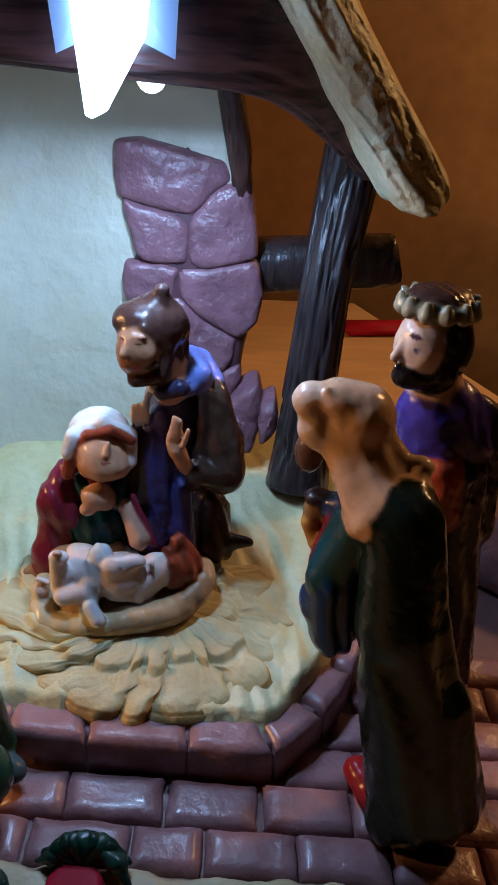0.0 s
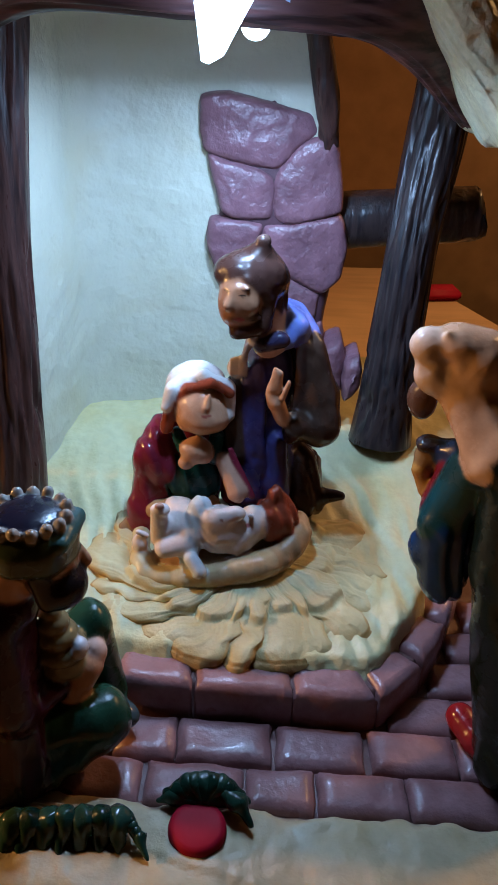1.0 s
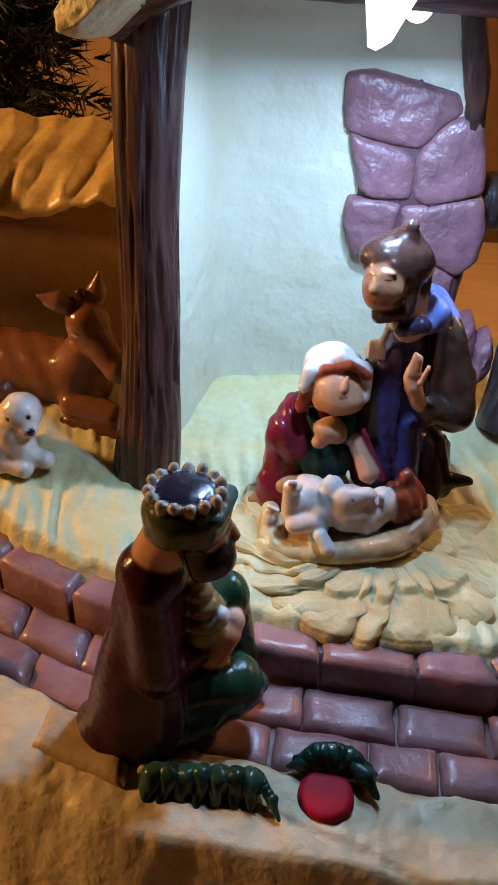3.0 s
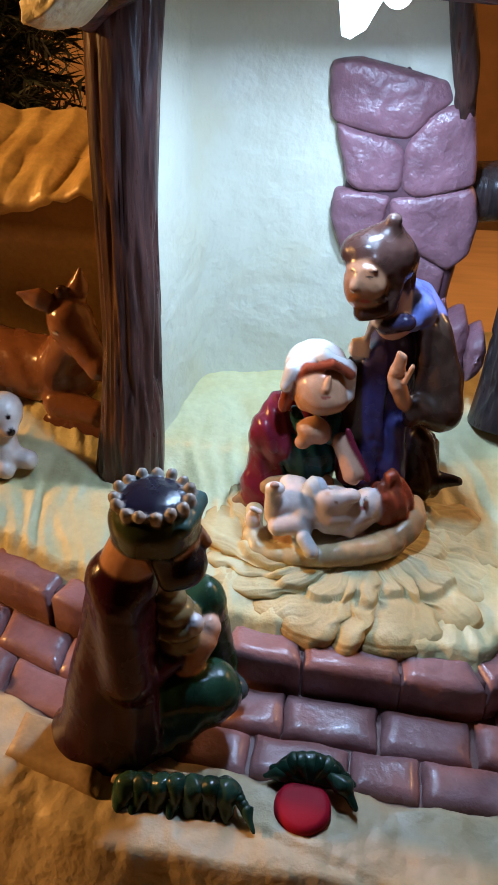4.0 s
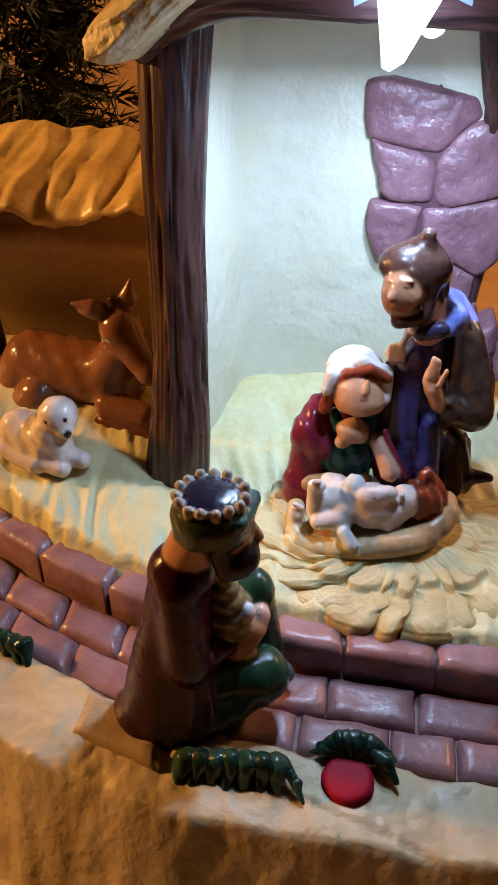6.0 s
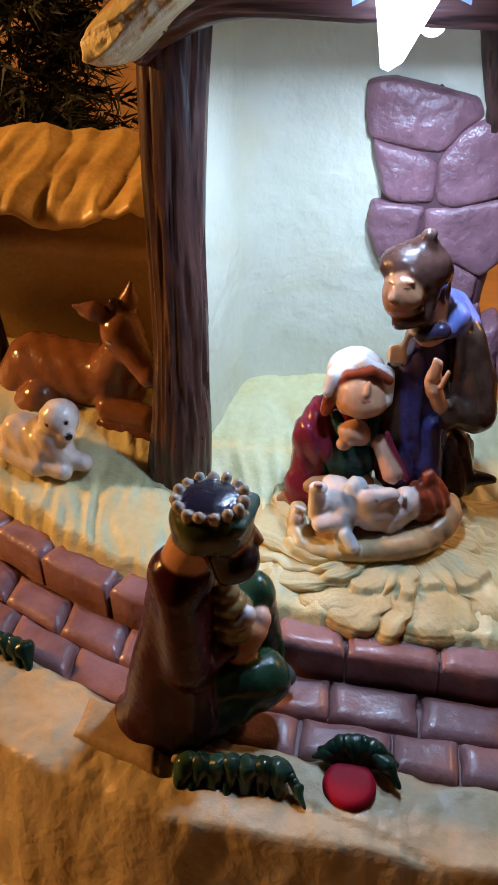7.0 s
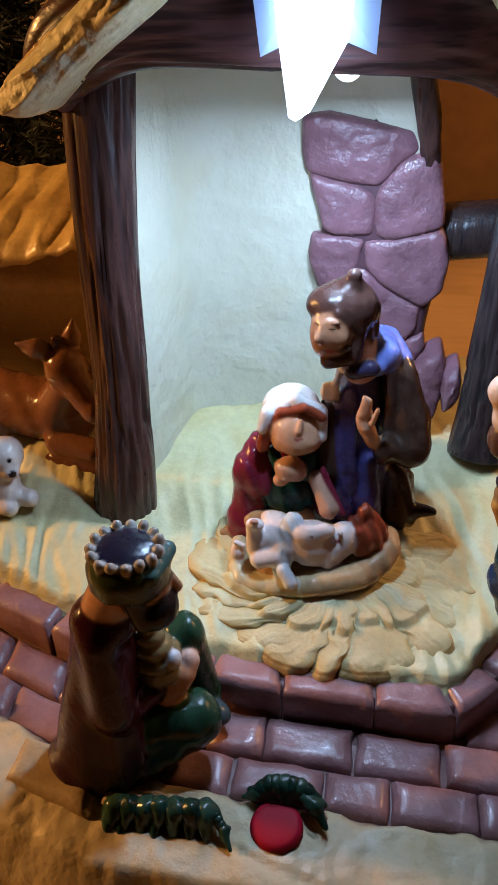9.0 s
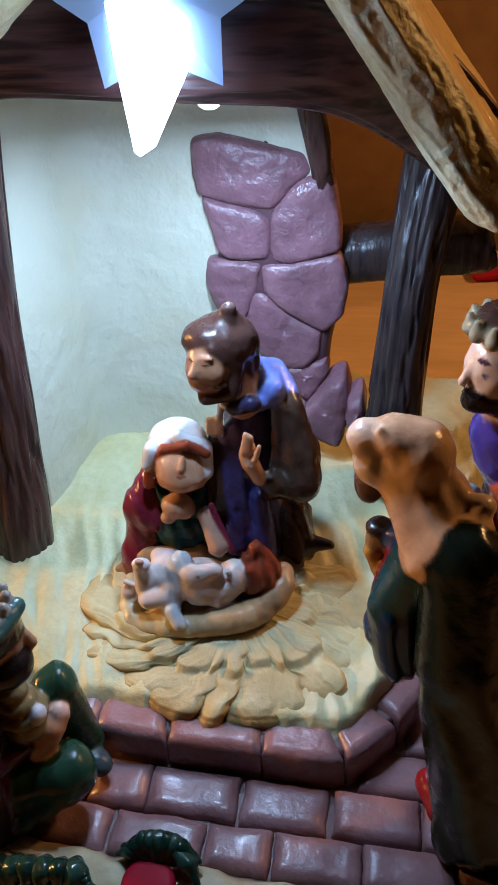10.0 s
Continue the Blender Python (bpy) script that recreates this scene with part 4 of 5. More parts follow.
def kneeling_king():
    robe = (0.036, 0.006, 0.015)
    c = Clay(0.08)
    c.cone((-89, 143, 8), (-84, 147, 54), 15, 8.8, robe, 0.9, fold=0.2, waves=0.38)
    c.ball((-89.5, 141.5, 6), (17, 12.5, 9), robe, fold=0.3)
    c.ball((-83, 147, 60), (9.5, 9.5, 8.5), robe)
    c.cone((-83, 140.5, 57), (-81, 138, 34), 5.2, 6.4, robe, fold=0.12, k=3)
    c.cone((-80.5, 139, 31), (-72, 149, 31), 5.4, 3.8, robe, k=2)
    c.cone((-81, 140, 28), (-82, 139, 9), 6, 9, robe, fold=0.4)
    c.cone((-81, 147, 67), (-77.5, 148, 73), 6.6, 7.2, TAN, k=1.2)
    c.ball((-74, 148, 76.5), (10.6, 10.6, 5), (0.040, 0.055, 0.024), k=0.8, pri=0.4, fold=0.3, waves=0.5)
    c.ball((-72.5, 149.5, 73), (9.2, 9, 9), TAN, k=1)
    c.cone((-63.8, 151.5, 74), (-62.6, 151.8, 70.5), 1.2, 1.7, TAN, k=1)
    c.ball((-67.5, 147, 67), (6.2, 7, 6), BLACK, k=1, pri=0.8)
    c.cone((-71.5, 141.5, 73), (-69.5, 142, 66), 2.6, 3.0, BLACK, k=1.2, pri=0.8)
    green = (0.040, 0.055, 0.024)
    c.ball((-74, 148, 79.5), (10.9, 10.9, 7.4), green, k=0.8, fold=0.25, waves=0.5, pri=0.2)
    c.cone((-65.5, 142, 82), (-64, 152, 83), 2.0, 2.4, (0.05, 0.11, 0.10), k=1.5)
    for n in range(15):
        a = 2 * math.pi * n / 15
        c.ball((-74 + 8.9 * math.cos(a), 148 + 8.9 * math.sin(a), 86.0 + 0.5 * (n % 2)), (1.5, 1.5, 1.8), (0.36, 0.33, 0.29), k=1.2)
    c.ball((-74, 148, 85.2), (7.8, 7.8, 2.6), (0.014, 0.014, 0.032), k=0.8)
    gold = (0.20, 0.16, 0.075)
    for z, r, h in ((36.5, 6.2, 4.2), (41.5, 7.0, 4.0), (46.5, 5.4, 3.2), (50.6, 4.0, 2.8), (54, 2.6, 2.2)):
        c.ball((-70.5 - (z - 36) * 0.10, 152.5 - (z - 36) * 0.05, z), (r, r, h), gold, k=0.8)
    c.ball((-72.4, 151.5, 57), 1.5, (0.08, 0.05, 0.02), k=0.6)
    c.ball((-65.4, 150, 43.5), (2.2, 2.8, 3.0), (0.55, 0.55, 0.58), k=0.8)
    c.cone((-64.5, 153.5, 34), (-68.5, 151.5, 28), 4.0, 4.6, TAN, k=1)
    c.ball((-63, 156, 36.5), (3.2, 3.2, 3.8), (0.60, 0.42, 0.34), k=1)
    c.ball((-75.5, 153.5, 56.5), (4.4, 4, 4.6), (0.66, 0.52, 0.46), k=1)
    legs = (0.022, 0.062, 0.036)
    c.cone((-80, 147, 16), (-62, 150.5, 18), 9.5, 8.6, legs, fold=0.3, waves=0.5)
    c.cone((-62, 150.5, 16), (-74, 143, 8), 8.0, 6.0, legs, fold=0.4)
    c.cone((-74, 160, 20), (-66, 163.5, 40), 8, 6.4, legs, fold=0.3)
    c.cone((-66, 163.5, 38), (-62, 167, 10), 6.2, 5, legs)
    c.ball((-60, 161.5, 7.5), (7.5, 4.8, 4.4), (0.05, 0.075, 0.085), turn=-15)
    return tagged(c.mesh("kneeling_king_figurine", (-0.085, 0.146, 0.002), 0.8), "painted figurine of a kneeling king in maroon robe and green turban", "figurine", "king figurines")


def old_king():
    robe, cloth = (0.006, 0.012, 0.010), (0.56, 0.36, 0.22)
    c = Clay(0.1)
    c.cone((45, 171, 90), (47, 165.5, 62), 10, 12, robe, fold=0.3)
    c.cone((47, 165.5, 62), (59, 158, 8), 12, 15, robe, fold=0.9, waves=0.42)
    c.cone((43, 169, 60), (51, 153, 2), 6, 7.5, robe, fold=0.6)
    c.cone((58, 160, 40), (66, 158, 6), 10, 11, robe, fold=0.4)
    c.cone((35, 177, 84), (29, 177, 68), 7, 7, (0.012, 0.05, 0.06), fold=0.3)
    c.cone((30, 176, 66), (31, 175, 50), 7, 6.5, (0.010, 0.030, 0.095), fold=0.6, waves=1.0)
    c.ball((26, 178, 58), (5, 5, 7), (0.012, 0.04, 0.13), fold=0.5, waves=1.2)
    c.cone((31, 182, 82), (28, 181, 70), 4.5, 4.8, (0.16, 0.012, 0.022))
    c.cone((34, 180, 88), (26.5, 187, 84), 4, 3.6, (0.012, 0.025, 0.075))
    c.ball((24.5, 187, 82), (3.6, 3.6, 4.6), (0.22, 0.13, 0.05), k=0.8)
    c.ball((24.5, 187, 86.5), (3.8, 3.8, 2.0), (0.03, 0.02, 0.02), k=0.8)
    c.cone((23, 186, 79), (25, 185, 73), 2.6, 2.2, (0.45, 0.26, 0.06), k=0.8)
    pale, seam = (0.64, 0.48, 0.36), (0.54, 0.35, 0.21)
    c.ball((33.2, 186.0, 111.3), (8.8, 9.4, 8.8), cloth, turn=15, k=0.8)
    c.ball((27.0, 186.0, 116.2), (6.4, 7.0, 4.8), cloth, k=2.5)
    c.ball((20.4, 186.0, 115.3), (5.2, 5.0, 4.8), pale, k=1.6)
    c.ball((21.9, 185.0, 108.5), (4.8, 4.8, 6.0), pale, k=2.2)
    c.cone((23.4, 182.0, 120.1), (27.4, 180.0, 112.4), 0.8, 1.0, seam, k=1.2)
    c.cone((27.4, 180.0, 112.4), (33.7, 179.5, 106.3), 1.0, 1.0, seam, k=1.2)
    c.cone((33.7, 179.5, 106.3), (41.4, 182.0, 103.8), 1.0, 1.0, seam, k=1.2)
    c.cone((27.9, 184.0, 105.3), (34.3, 171.0, 89.3), 5.0, 3.6, cloth, k=4, fold=0.2, waves=0.9)
    c.cone((34.2, 184.0, 103.1), (38.6, 172.0, 93.1), 6.6, 5.4, cloth, k=4, fold=0.25, waves=0.8)
    c.cone((40.2, 185.0, 101.2), (46.9, 177.0, 97.4), 6.0, 4.4, cloth, k=4, fold=0.25, waves=0.8)
    c.ball((35.4, 168.5, 89.2), (3.2, 2.6, 2.8), cloth, k=2.5)
    c.ball((48.2, 179.0, 101.2), (4.0, 3.6, 3.2), pale, k=1.0)
    c.ball((21.4, 190.0, 98.4), (4.0, 4.5, 6.0), (0.10, 0.05, 0.03), k=1.5)
    shoe = (0.22, 0.012, 0.016)
    c.cone((43.5, 171, 0), (46.5, 165, -1.5), 4.6, 4.6, shoe)
    c.cone((47, 163, -1.5), (54, 154, -2), 4.4, 4.8, shoe)
    return tagged(c.mesh("old_king_figurine", (0.056, 0.160, -0.005), 0.85), "painted figurine of an old king in dark green robe", "figurine", "king figurines")


def crowned_king():
    mantle, body = (0.055, 0.036, 0.26), (0.018, 0.012, 0.022)
    c = Clay()
    c.cone((66, 214, 82), (72, 214, 4), 12, 15, body, 0.9, fold=0.5)
    c.cone((74, 218, 96), (76, 217, 62), 8, 9, body, fold=0.4)
    c.cone((62, 206.5, 85), (63, 205, 71), 6.6, 6.0, (0.36, 0.06, 0.02), fold=0.3)
    c.cone((60, 208, 72), (50, 203, 74), 5, 4, (0.34, 0.05, 0.016))
    c.ball((48, 202, 77), (3.6, 3.6, 3.6), SKIN, k=1)
    c.cone((61, 214.5, 99), (62, 214, 94), 12.5, 12.5, mantle, 0.85, fold=0.5, waves=0.5, k=1.2)
    c.cone((70, 216, 97), (70, 214, 92), 8, 8, mantle, fold=0.4, k=2)
    c.ball((48, 205.5, 84), (4.6, 3.2, 4.6), (0.34, 0.38, 0.38), k=0.8)
    c.cone((57, 215, 114), (60, 215, 101), 7.4, 9.0, (0.62, 0.42, 0.30), k=1.2)
    c.ball((53, 213, 121), (8.4, 8, 10.5), (0.66, 0.48, 0.36), k=1)
    c.cone((45.8, 209.8, 123), (44.2, 209, 119), 0.9, 1.4, (0.66, 0.48, 0.36), k=1.4)
    c.ball((59.5, 215.5, 121), (7.8, 8.2, 11), BLACK, k=0.8, pri=0.2)
    c.cone((47.5, 209, 113.4), (56, 210, 112.5), 3.4, 4.2, BLACK, k=1.2, pri=0.5)
    c.cone((45.3, 208, 116), (48.5, 206.5, 115), 1.2, 1.2, BLACK, k=0.8)
    c.cone((58, 209, 114), (58.5, 209.5, 124), 4, 3.5, BLACK, k=1.2, pri=0.4)
    c.ball((55.5, 214.5, 132.5), (10.6, 10.6, 4.0), (0.16, 0.16, 0.10), k=0.7, pri=0.1)
    for n in range(12):
        a = 2 * math.pi * n / 12
        x, y = 55.5 + 10 * math.cos(a), 214.5 + 10 * math.sin(a)
        c.cone((x, y, 132), (x + 0.3 * math.cos(a), y + 0.3 * math.sin(a), 135), 2.5, 1.1, (0.30, 0.29, 0.20), k=0.8)
    c.ball((55.5, 214.5, 134.5), (8.8, 8.8, 3.6), (0.045, 0.022, 0.018), k=0.6, fold=0.25, waves=1.4)
    c.spot((48.6, 206.6, 125.6), (1.8, 2.5, 0.8), (0.08, 0.03, 0.05))
    c.spot((49.4, 206, 122.0), (1.0, 2.5, 0.6), (0.10, 0.09, 0.20))
    return tagged(c.mesh("crowned_king_figurine", (0.068, 0.214, -0.005), 0.8), "painted figurine of a bearded king in silver crown and purple mantle", "figurine", "king figurines")


def donkey():
    coat = (0.23, 0.095, 0.038)
    c = Clay(0.07)
    c.cone((-178, 277, 49), (-140, 268, 49), 14, 13, coat, fold=0.2)
    c.ball((-184, 278, 43), (12, 14, 13), coat)
    c.cone((-172, 262, 42), (-182, 264, 34), 8, 7, coat)
    c.cone((-182, 262, 33), (-160, 256, 32), 5.5, 4.0, coat)
    c.cone((-142, 266, 52), (-131, 260, 70), 10, 8, coat)
    c.ball((-132, 258.5, 76), (8.5, 8.5, 9), coat)
    c.cone((-130, 257, 73), (-121, 251, 63), 7, 5, coat)
    c.ball((-119.5, 250, 62), (5, 5, 4.6), (0.24, 0.11, 0.05))
    c.cone((-137, 259, 81), (-142, 257, 84.5), 3.0, 3.8, coat)
    c.cone((-142, 257, 84.5), (-149, 255.5, 87), 3.6, 0.8, coat)
    c.ball((-143.5, 255.4, 84), (4.2, 1.4, 1.8), (0.36, 0.22, 0.14), tip=20, k=0.6)
    c.cone((-130, 263, 83), (-129, 262, 88), 3.0, 3.6, coat)
    c.cone((-129, 262, 88), (-127.5, 261.5, 95), 3.4, 0.8, coat)
    c.cone((-135, 260, 84), (-134, 258, 88), 3.2, 2.0, (0.06, 0.02, 0.01), k=1)
    c.cone((-140, 258, 42), (-124, 253, 41), 6.5, 5.0, coat)
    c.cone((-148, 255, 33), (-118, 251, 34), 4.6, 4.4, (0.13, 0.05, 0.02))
    c.spot((-135, 252.6, 74.6), (1.8, 2.6, 0.8), (0.5, 0.48, 0.42))
    c.spot((-134.2, 252.2, 75.1), (0.9, 2.6, 0.7), BLACK)
    return tagged(c.mesh("donkey_figurine", (-0.155, 0.265, 0.030), 0.9), "painted brown figurine of a donkey lying in the straw", "figurine")


def lamb():
    wool = (0.74, 0.66, 0.58)
    c = Clay(0.14)
    c.cone((-170, 236, 41), (-156, 231, 40), 8.2, 8.6, wool, fold=0.25, waves=0.9)
    c.ball((-169, 235, 45), (6.5, 6, 5), wool)
    c.ball((-150, 230, 53.5), (7.4, 7.2, 7.2), wool, k=1.5)
    c.cone((-150, 229, 51), (-146.4, 225.8, 49), 4.4, 3.2, wool, k=1.5)
    c.cone((-154, 229, 47), (-150, 228, 37), 6.5, 5.5, wool)
    c.cone((-151, 229, 36), (-142, 227.5, 35.5), 4.4, 3.6, wool)
    c.cone((-158, 226, 35), (-149, 223, 33.5), 4.2, 3.4, wool)
    c.cone((-173, 231, 36), (-160, 225, 34), 5, 4.4, wool)
    c.cone((-155.5, 229.6, 55), (-156.5, 228.5, 50.5), 2.0, 1.6, wool, k=0.8)
    c.spot((-144.8, 223.8, 49.2), (1.6, 1.6, 1.5), BLACK)
    c.spot((-145.4, 224.6, 54.8), (0.9, 2, 1.0), BLACK)
    c.spot((-152.4, 223.4, 54.0), (0.9, 2, 0.8), BLACK)
    return tagged(c.mesh("lamb_figurine", (-0.157, 0.230, 0.028), 0.75), "small white painted figurine of a lying lamb with black nose", "figurine")


def leaves():
    dark, mid = (0.012, 0.035, 0.022), (0.030, 0.070, 0.045)

    def sprig(base, label, blades):
        plant = tagged(empty("leaf_sprig", base), label, "leaf", "leaf sprigs")
        for n, (a, b, c, ra, rb) in enumerate(blades):
            clay = Clay(0.25)
            clay.cone(a, b, ra * 0.8, ra, mid if n % 3 == 0 else dark, k=1.2)
            clay.cone(b, c, ra, rb, dark if n % 2 else mid, k=1.2, fold=0.2, waves=1.6)
            leaf = clay.mesh("leaf", (0, 0, 0), 0.55)
            leaf.parent, leaf.location = plant, -Vector(base)

    sprig((-0.066, 0.123, 0.002), "glossy dark green painted leaf sprig lying on the sand", [
        ((-80 + 4.2 * n, 128.5 + 0.3 * n, 4.5), (-80 + 4.4 * n, 125.5 + 0.25 * n, 7.6 - 0.3 * abs(n - 4) + 0.8 * (n % 2)), (-82.5 + 4.9 * n, 119.2 + 0.4 * n + 1.2 * (n % 3), 2.4), 3.6 - 0.5 * (n % 2), 1.0 + 0.7 * (n % 3)) for n in range(7)]
        + [((-54 + n, 127, 7), (-51 + n, 126.5 - n, 7.5 - 0.6 * n), (-47 + 0.5 * n, 125.5 - 2.0 * n, 3.4), 1.5, 0.5) for n in range(4)])
    ring = []
    for n in range(9):
        a = radians(172 - 20 * n)
        x, y, z = -32.5 + 7.0 * math.cos(a), 135.5 + 2.0 * math.sin(a), 4.5 + 3.5 * max(math.sin(a), 0)
        ring.append(((-32.5 + 2 * math.cos(a), 136, 5), (x, y + 1.0, z), (x + 5.0 * math.cos(a), y + 1.5 * math.sin(a), max(z - 1.5 + 1.0 * math.sin(a), 2.6)), 2.9, 0.8))
    ring.append(((-27, 136, 7), (-23.5, 134, 6), (-20, 130, 3), 2.4, 0.8))
    sprig((-0.032, 0.137, 0.001), "glossy dark green painted leaf sprig behind a red button", ring)
    sprig((-0.150, 0.159, 0.004), "glossy dark green painted leaf sprig beside the bricks", [
        ((-161 + 3.5 * n, 164 - 0.8 * n, 7), (-159 + 3.5 * n, 161 - 0.8 * n, 10), (-157 + 3.7 * n, 155.5 - 0.7 * n, 5), 3.0, 1.0) for n in range(6)])


def push_button():
    bm = bmesh.new()
    rings = []
    for r, z in ((7.4, -3), (7.6, 0.5), (7.6, 2.0), (7.3, 3.1), (6.7, 3.7), (5.8, 3.95), (3.5, 4.0), (1.5, 4.0)):
        rings.append([bm.verts.new((r * 0.001 * math.cos(2 * math.pi * n / 48), r * 0.001 * math.sin(2 * math.pi * n / 48), z * 0.001)) for n in range(48)])
    for a, b in zip(rings, rings[1:]):
        for n in range(48):
            bm.faces.new((a[n], a[(n + 1) % 48], b[(n + 1) % 48], b[n]))
    bm.faces.new(rings[-1])
    bm.faces.new(rings[0])
    ob = tagged(finish("push_button", bm, RED), "round glossy red push button set into the sand", "button")
    ob.matrix_world = pose(-0.0338, 0.1285, 0.001, 4, 0, 0)


def stall():
    """The lean-to behind the donkey: its wall, its thatch and a post."""
    bm = bmesh.new()
    rows = []
    for i in range(150):
        x = -0.33 + 0.232 * i / 149
        line = []
        for j in range(46):
            v = j / 45
            if v < 0.72:
                w = v / 0.72
                y, z = 0.326 - 0.044 * w, 0.1335 - 0.012 * w - 0.009 * w**4
            else:
                w = (v - 0.72) / 0.28
                y, z = 0.282 + 0.050 * w * w, 0.112 - 0.006 * math.sin(w * math.pi) + 0.004 * w
            slant = x * 1.0 + 0.35 * v * 0.05
            lump = 0.0060 * noise.noise((slant * 30, v * 1.3, 3)) + 0.0050 * (0.35 - abs(noise.noise((slant * 62 - v * 0.9, v * 1.6, 6)))) + 0.0013 * noise.noise((slant * 210, v * 3.2, 1))
            line.append(bm.verts.new((x, y - lump * 0.5, z + lump)))
        rows.append(line)
    for p, q in zip(rows, rows[1:]):
        for j in range(46):
            k = (j + 1) % 46
            bm.faces.new((p[j], p[k], q[k], q[j]))
    bm.faces.new(rows[0])
    bm.faces.new(rows[-1])
    tagged(finish("thatched_roof", bm, THATCH), "golden straw thatch over the animal stall", "roof")
    bm = bmesh.new()
    xs = np.linspace(-0.33, -0.097, 40)
    prof = ((0.302, 0.0), (0.302, 0.082), (0.2995, 0.0835), (0.2985, 0.088), (0.2995, 0.0925), (0.303, 0.094), (0.303, 0.122), (0.312, 0.122), (0.312, 0.0))
    rows = []
    for i, x in enumerate(xs):
        dip = 0.006 * math.sin((x + 0.33) / 0.233 * math.pi)
        rows.append([bm.verts.new((x, y + 0.0007 * noise.noise((x * 60, z * 60, 4)), z + (dip if 0.01 < z < 0.12 else 0))) for y, z in prof])
    for a, b in zip(rows, rows[1:]):
        for j in range(len(prof)):
            k = (j + 1) % len(prof)
            bm.faces.new((a[j], a[k], b[k], b[j]))
    bm.faces.new(rows[0])
    bm.faces.new(rows[-1])
    tagged(finish("wall_stall", bm, CLAY), "tan painted stall wall with a moulded band", "wall", kind="structure")
    tagged(finish("timber_post", limb([(-0.199, 0.279, 0.025, 0.010, 0.008), (-0.203, 0.285, 0.06, 0.008, 0.007), (-0.208, 0.29, 0.115, 0.008, 0.007)], 40, 24, 0.001, 8, 11.0), DARKBARK), "dark post of the animal stall in shadow", "post")


def straw_bed():
    """The mound: combed straw fanning out in two overlapping layers of broad tongues with rounded ends."""
    turns, rings = 720, 84
    cream, ochre, brown = np.array((0.68, 0.65, 0.38)), np.array((0.50, 0.34, 0.11)), np.array((0.30, 0.17, 0.07))
    verts, cols, faces = [], [], []

    def tongues(a, count, seed):
        """0 in the notches, 1 along the middle of each tongue."""
        s = a * count / (2 * math.pi) + 0.9 * noise.noise((2.2 * math.cos(a), 2.2 * math.sin(a), seed))
        return abs(math.sin(math.pi * s)) ** 0.75, noise.noise((math.floor(s) * 3.7, seed, 1.5))

    for i in range(rings):
        u = 0.06 + 0.96 * (i / (rings - 1)) ** 0.75
        for j in range(turns):
            a = 2 * math.pi * j / turns
            curl = a + (0.45 + 1.1 * max(0.0, -math.cos(a)) ** 1.5) * (u - 0.9) * (1 + 0.8 * noise.noise((2 * math.cos(a), 2 * math.sin(a), 3))) + 0.10 * noise.noise((7 * u * math.cos(a), 7 * u * math.sin(a), 12))
            lobe, own = tongues(curl, 15, 2.0)
            inner, own2 = tongues(curl + 0.2, 12, 7.0)
            edge = 0.93 + 0.10 * lobe + 0.05 * own
            r = u * edge
            x, y = -0.026 + 0.050 * r * math.cos(a), 0.213 + 0.0365 * r * math.sin(a)
            d = min(max(y - 0.17, 0.0), 0.108)
            base = level(x) + 0.0140 + 0.15 * d + 0.9 * d * d
            v = min(u, 1.0)
            z = 0.0040 * math.sqrt(max(0.0, 1 - v**5)) - 0.0016 * (1 - lobe) * v * v + 0.0008 * own * v
            cut = 0.64 + 0.07 * inner + 0.16 * own2
            z += 0.0020 * float(step(cut, cut - 0.05, u)) - 0.0008 * (1 - inner) * float(step(cut - 0.3, cut, u)) * float(step(cut + 0.05, cut, u))
            comb = noise.noise((15 * math.cos(curl), 15 * math.sin(curl), 1.4 * u)) + 0.6 * noise.noise((34 * math.cos(curl), 34 * math.sin(curl), 2.2 * u + 4))
            z += 0.0004 * comb * float(step(0.15, 0.5, u)) + 0.0012 * noise.noise((x * 75, y * 75, 30))
            verts.append((x, y, base + z - (0.004 if i == rings - 1 else 0)))
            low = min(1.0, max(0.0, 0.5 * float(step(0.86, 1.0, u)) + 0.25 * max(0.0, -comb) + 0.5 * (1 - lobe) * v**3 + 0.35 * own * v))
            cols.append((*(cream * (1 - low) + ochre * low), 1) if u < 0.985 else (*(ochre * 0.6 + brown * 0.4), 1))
    for i in range(rings - 1):
        for j in range(turns):
            k = (j + 1) % turns
            faces.append((i * turns + j, (i + 1) * turns + j, (i + 1) * turns + k, i * turns + k))
    faces.append(tuple(range(turns)))
    mesh = bpy.data.meshes.new("straw_bed")
    mesh.from_pydata(verts, [], faces)
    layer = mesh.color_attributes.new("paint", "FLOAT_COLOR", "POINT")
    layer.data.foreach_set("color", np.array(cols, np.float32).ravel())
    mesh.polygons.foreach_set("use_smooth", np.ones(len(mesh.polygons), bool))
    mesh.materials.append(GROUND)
    mesh.update()
    tagged(new("straw_bed", mesh), "cream and ochre moulded straw fanned out round the mound", "straw")


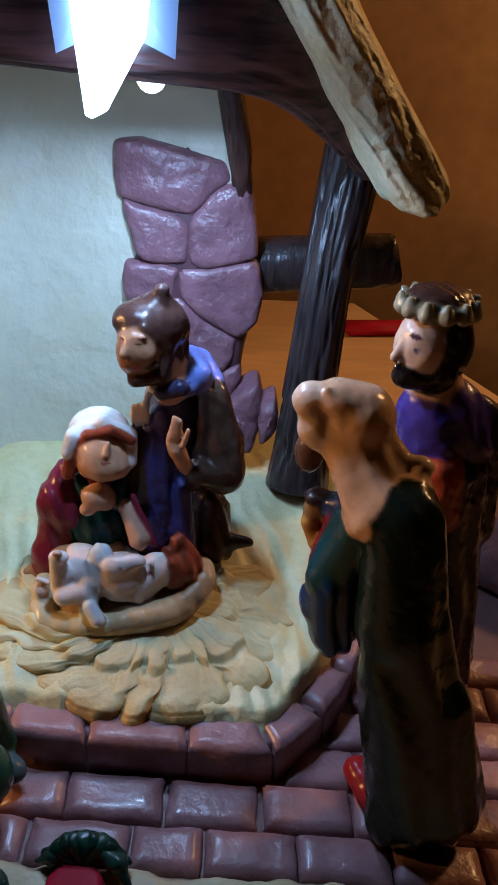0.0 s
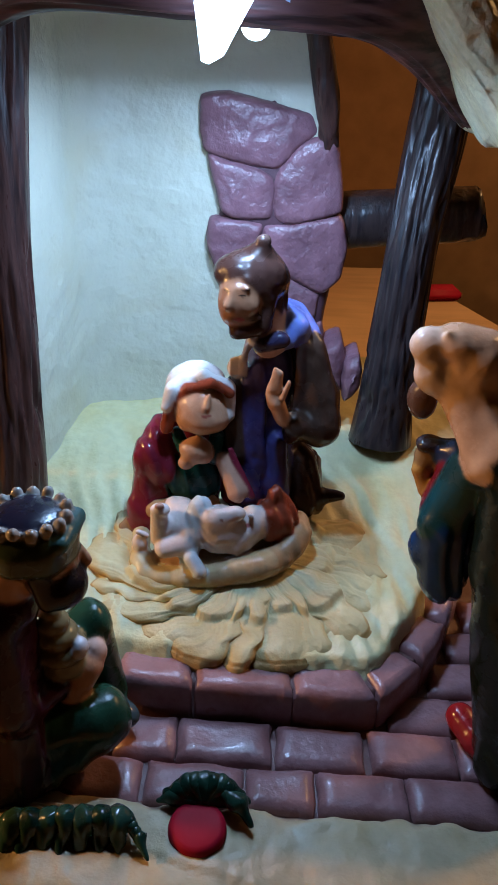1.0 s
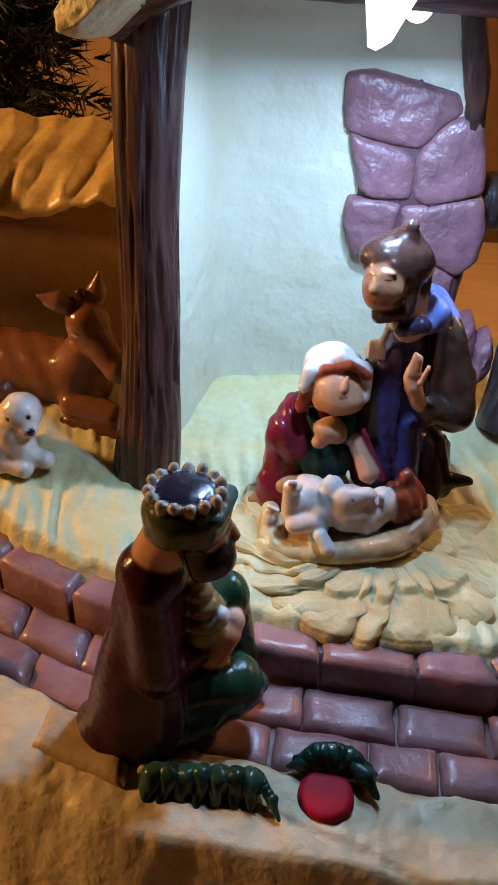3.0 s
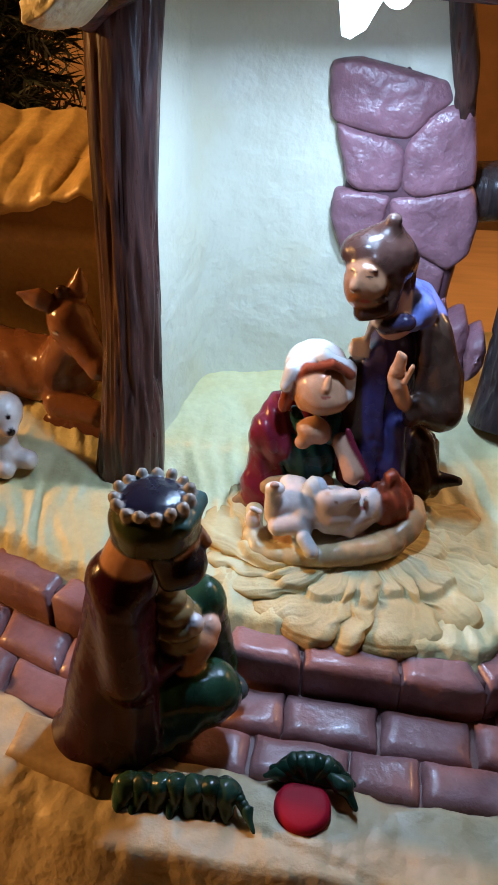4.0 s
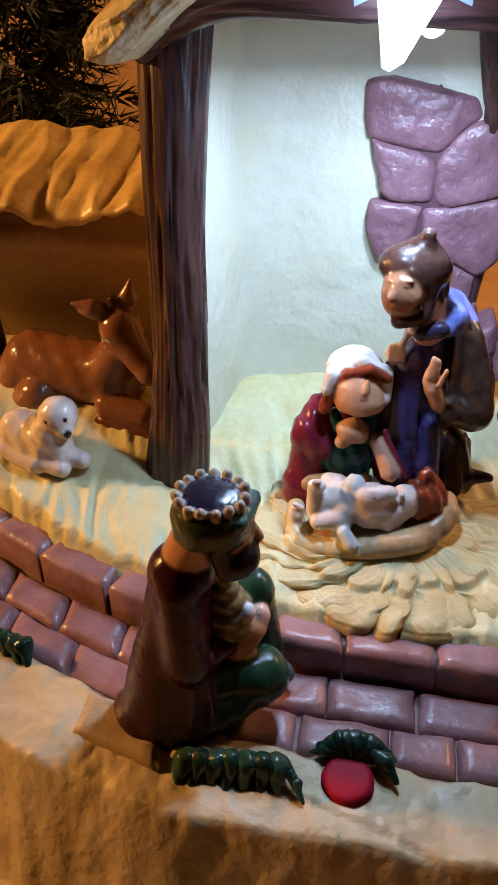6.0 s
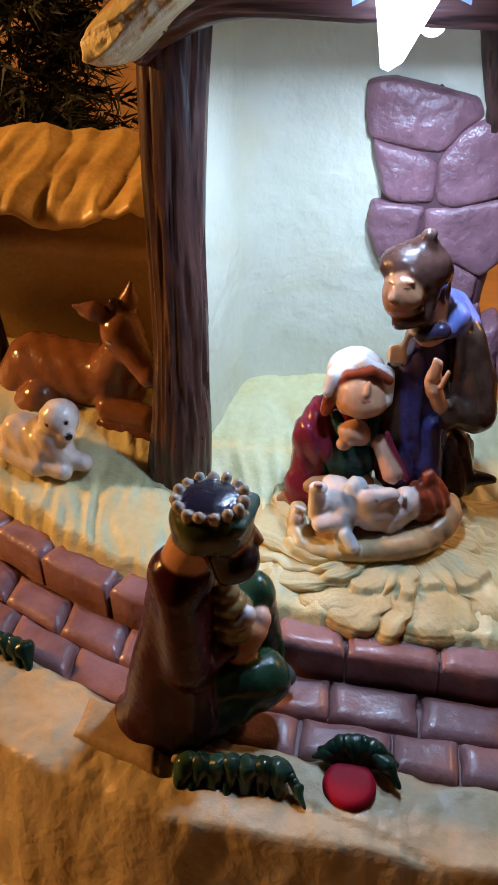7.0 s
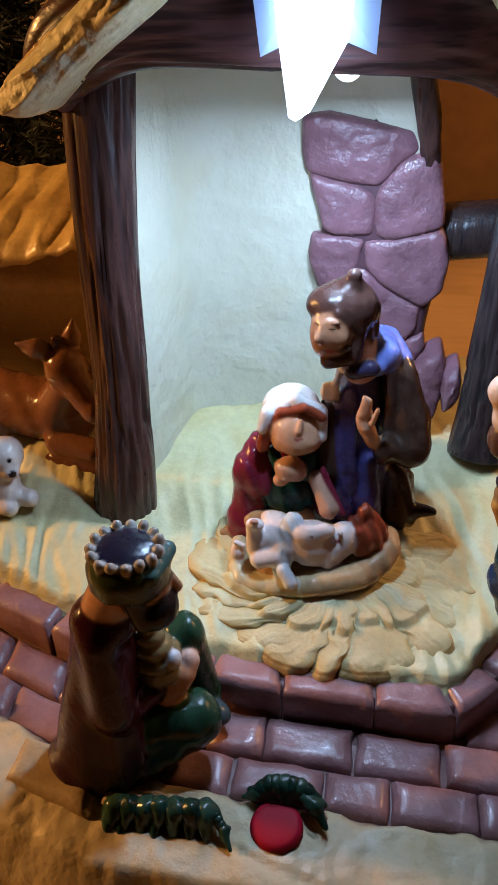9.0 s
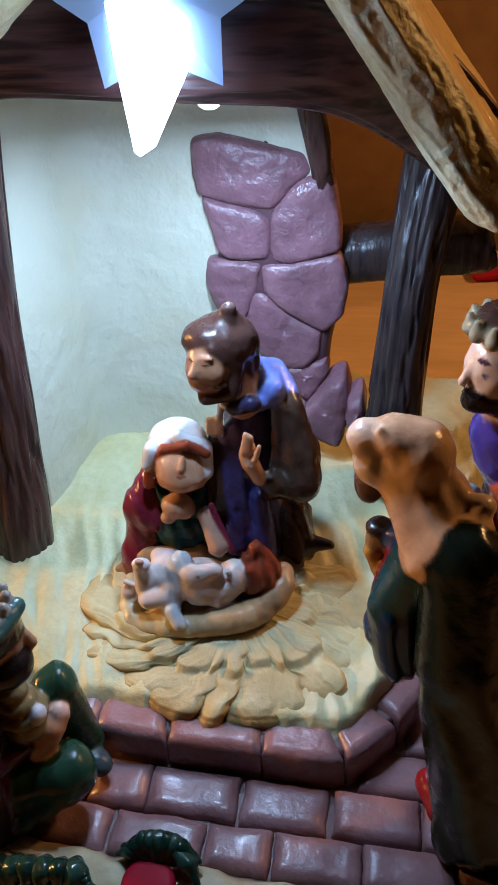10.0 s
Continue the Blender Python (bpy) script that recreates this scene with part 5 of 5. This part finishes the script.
def rocks():
    c = Clay()
    for x, y, z, r in ((112, 287, 4, 17), (128, 276, 2, 18), (98, 296, 3, 12), (140, 262, -2, 14)):
        c.ball((x, y, z), (r * 1.2, r, r * 0.9), (0.16, 0.085, 0.085), turn=x, k=4, fold=1.0, waves=0.3)
    tagged(c.mesh("rock", (0.118, 0.280, -0.01), 1.3), "mauve-brown moulded rocks at the edge of the set", "rock")


def fir_tree():
    tree = empty("fir_tree", (-0.315, 0.56, -0.036))
    tagged(tree, "small dark fir tree standing unlit behind the set", "tree")
    bm = bmesh.new()
    bmesh.ops.create_cone(bm, cap_ends=True, segments=12, radius1=0.012, radius2=0.003, depth=0.5, matrix=Matrix.Translation((0, 0, 0.25)))
    part("trunk", bm, BARK, tree)
    rnd = random.Random(4)
    verts, faces = [], []
    for _ in range(1500):
        h = 0.02 + 0.45 * rnd.random()
        reach = 0.165 * (1 - h / 0.56) * (0.35 + 0.65 * rnd.random())
        a = rnd.random() * 2 * math.pi
        tip = Vector((math.cos(a) * reach, math.sin(a) * reach, h - 0.25 * reach))
        root = tip * 0.55 + Vector((0, 0, h * 0.45))
        for _ in range(22):
            at = root.lerp(tip, rnd.random())
            out = Vector((rnd.uniform(-1, 1), rnd.uniform(-1, 1), rnd.uniform(-0.6, 0.8))).normalized() + (tip - root).normalized()
            side = out.cross(Vector((rnd.uniform(-1, 1), rnd.uniform(-1, 1), rnd.uniform(-1, 1)))).normalized() * 0.0013
            n = len(verts)
            verts += [tuple(at - side), tuple(at + side), tuple(at + out.normalized() * 0.018)]
            faces.append((n, n + 1, n + 2))
    mesh = bpy.data.meshes.new("crown")
    mesh.from_pydata(verts, [], faces)
    mesh.materials.append(FIR)
    new("crown", mesh).parent = tree
    led = bmesh.new()
    bmesh.ops.create_uvsphere(led, u_segments=10, v_segments=8, radius=0.004, matrix=Matrix.Translation((-0.285, 0.42, 0.1085)) @ Matrix.Diagonal((0.7, 0.7, 2.2, 1)))
    tagged(finish("fairy_light", led, FLAME), "tiny warm orange light glowing among the fir twigs", "light")


standing_man()
kneeling_woman()
baby_cradle()
kneeling_king()
old_king()
crowned_king()
donkey()
lamb()
leaves()
push_button()
stall()
fir_tree()
straw_bed()
rocks()
lay_bricks()
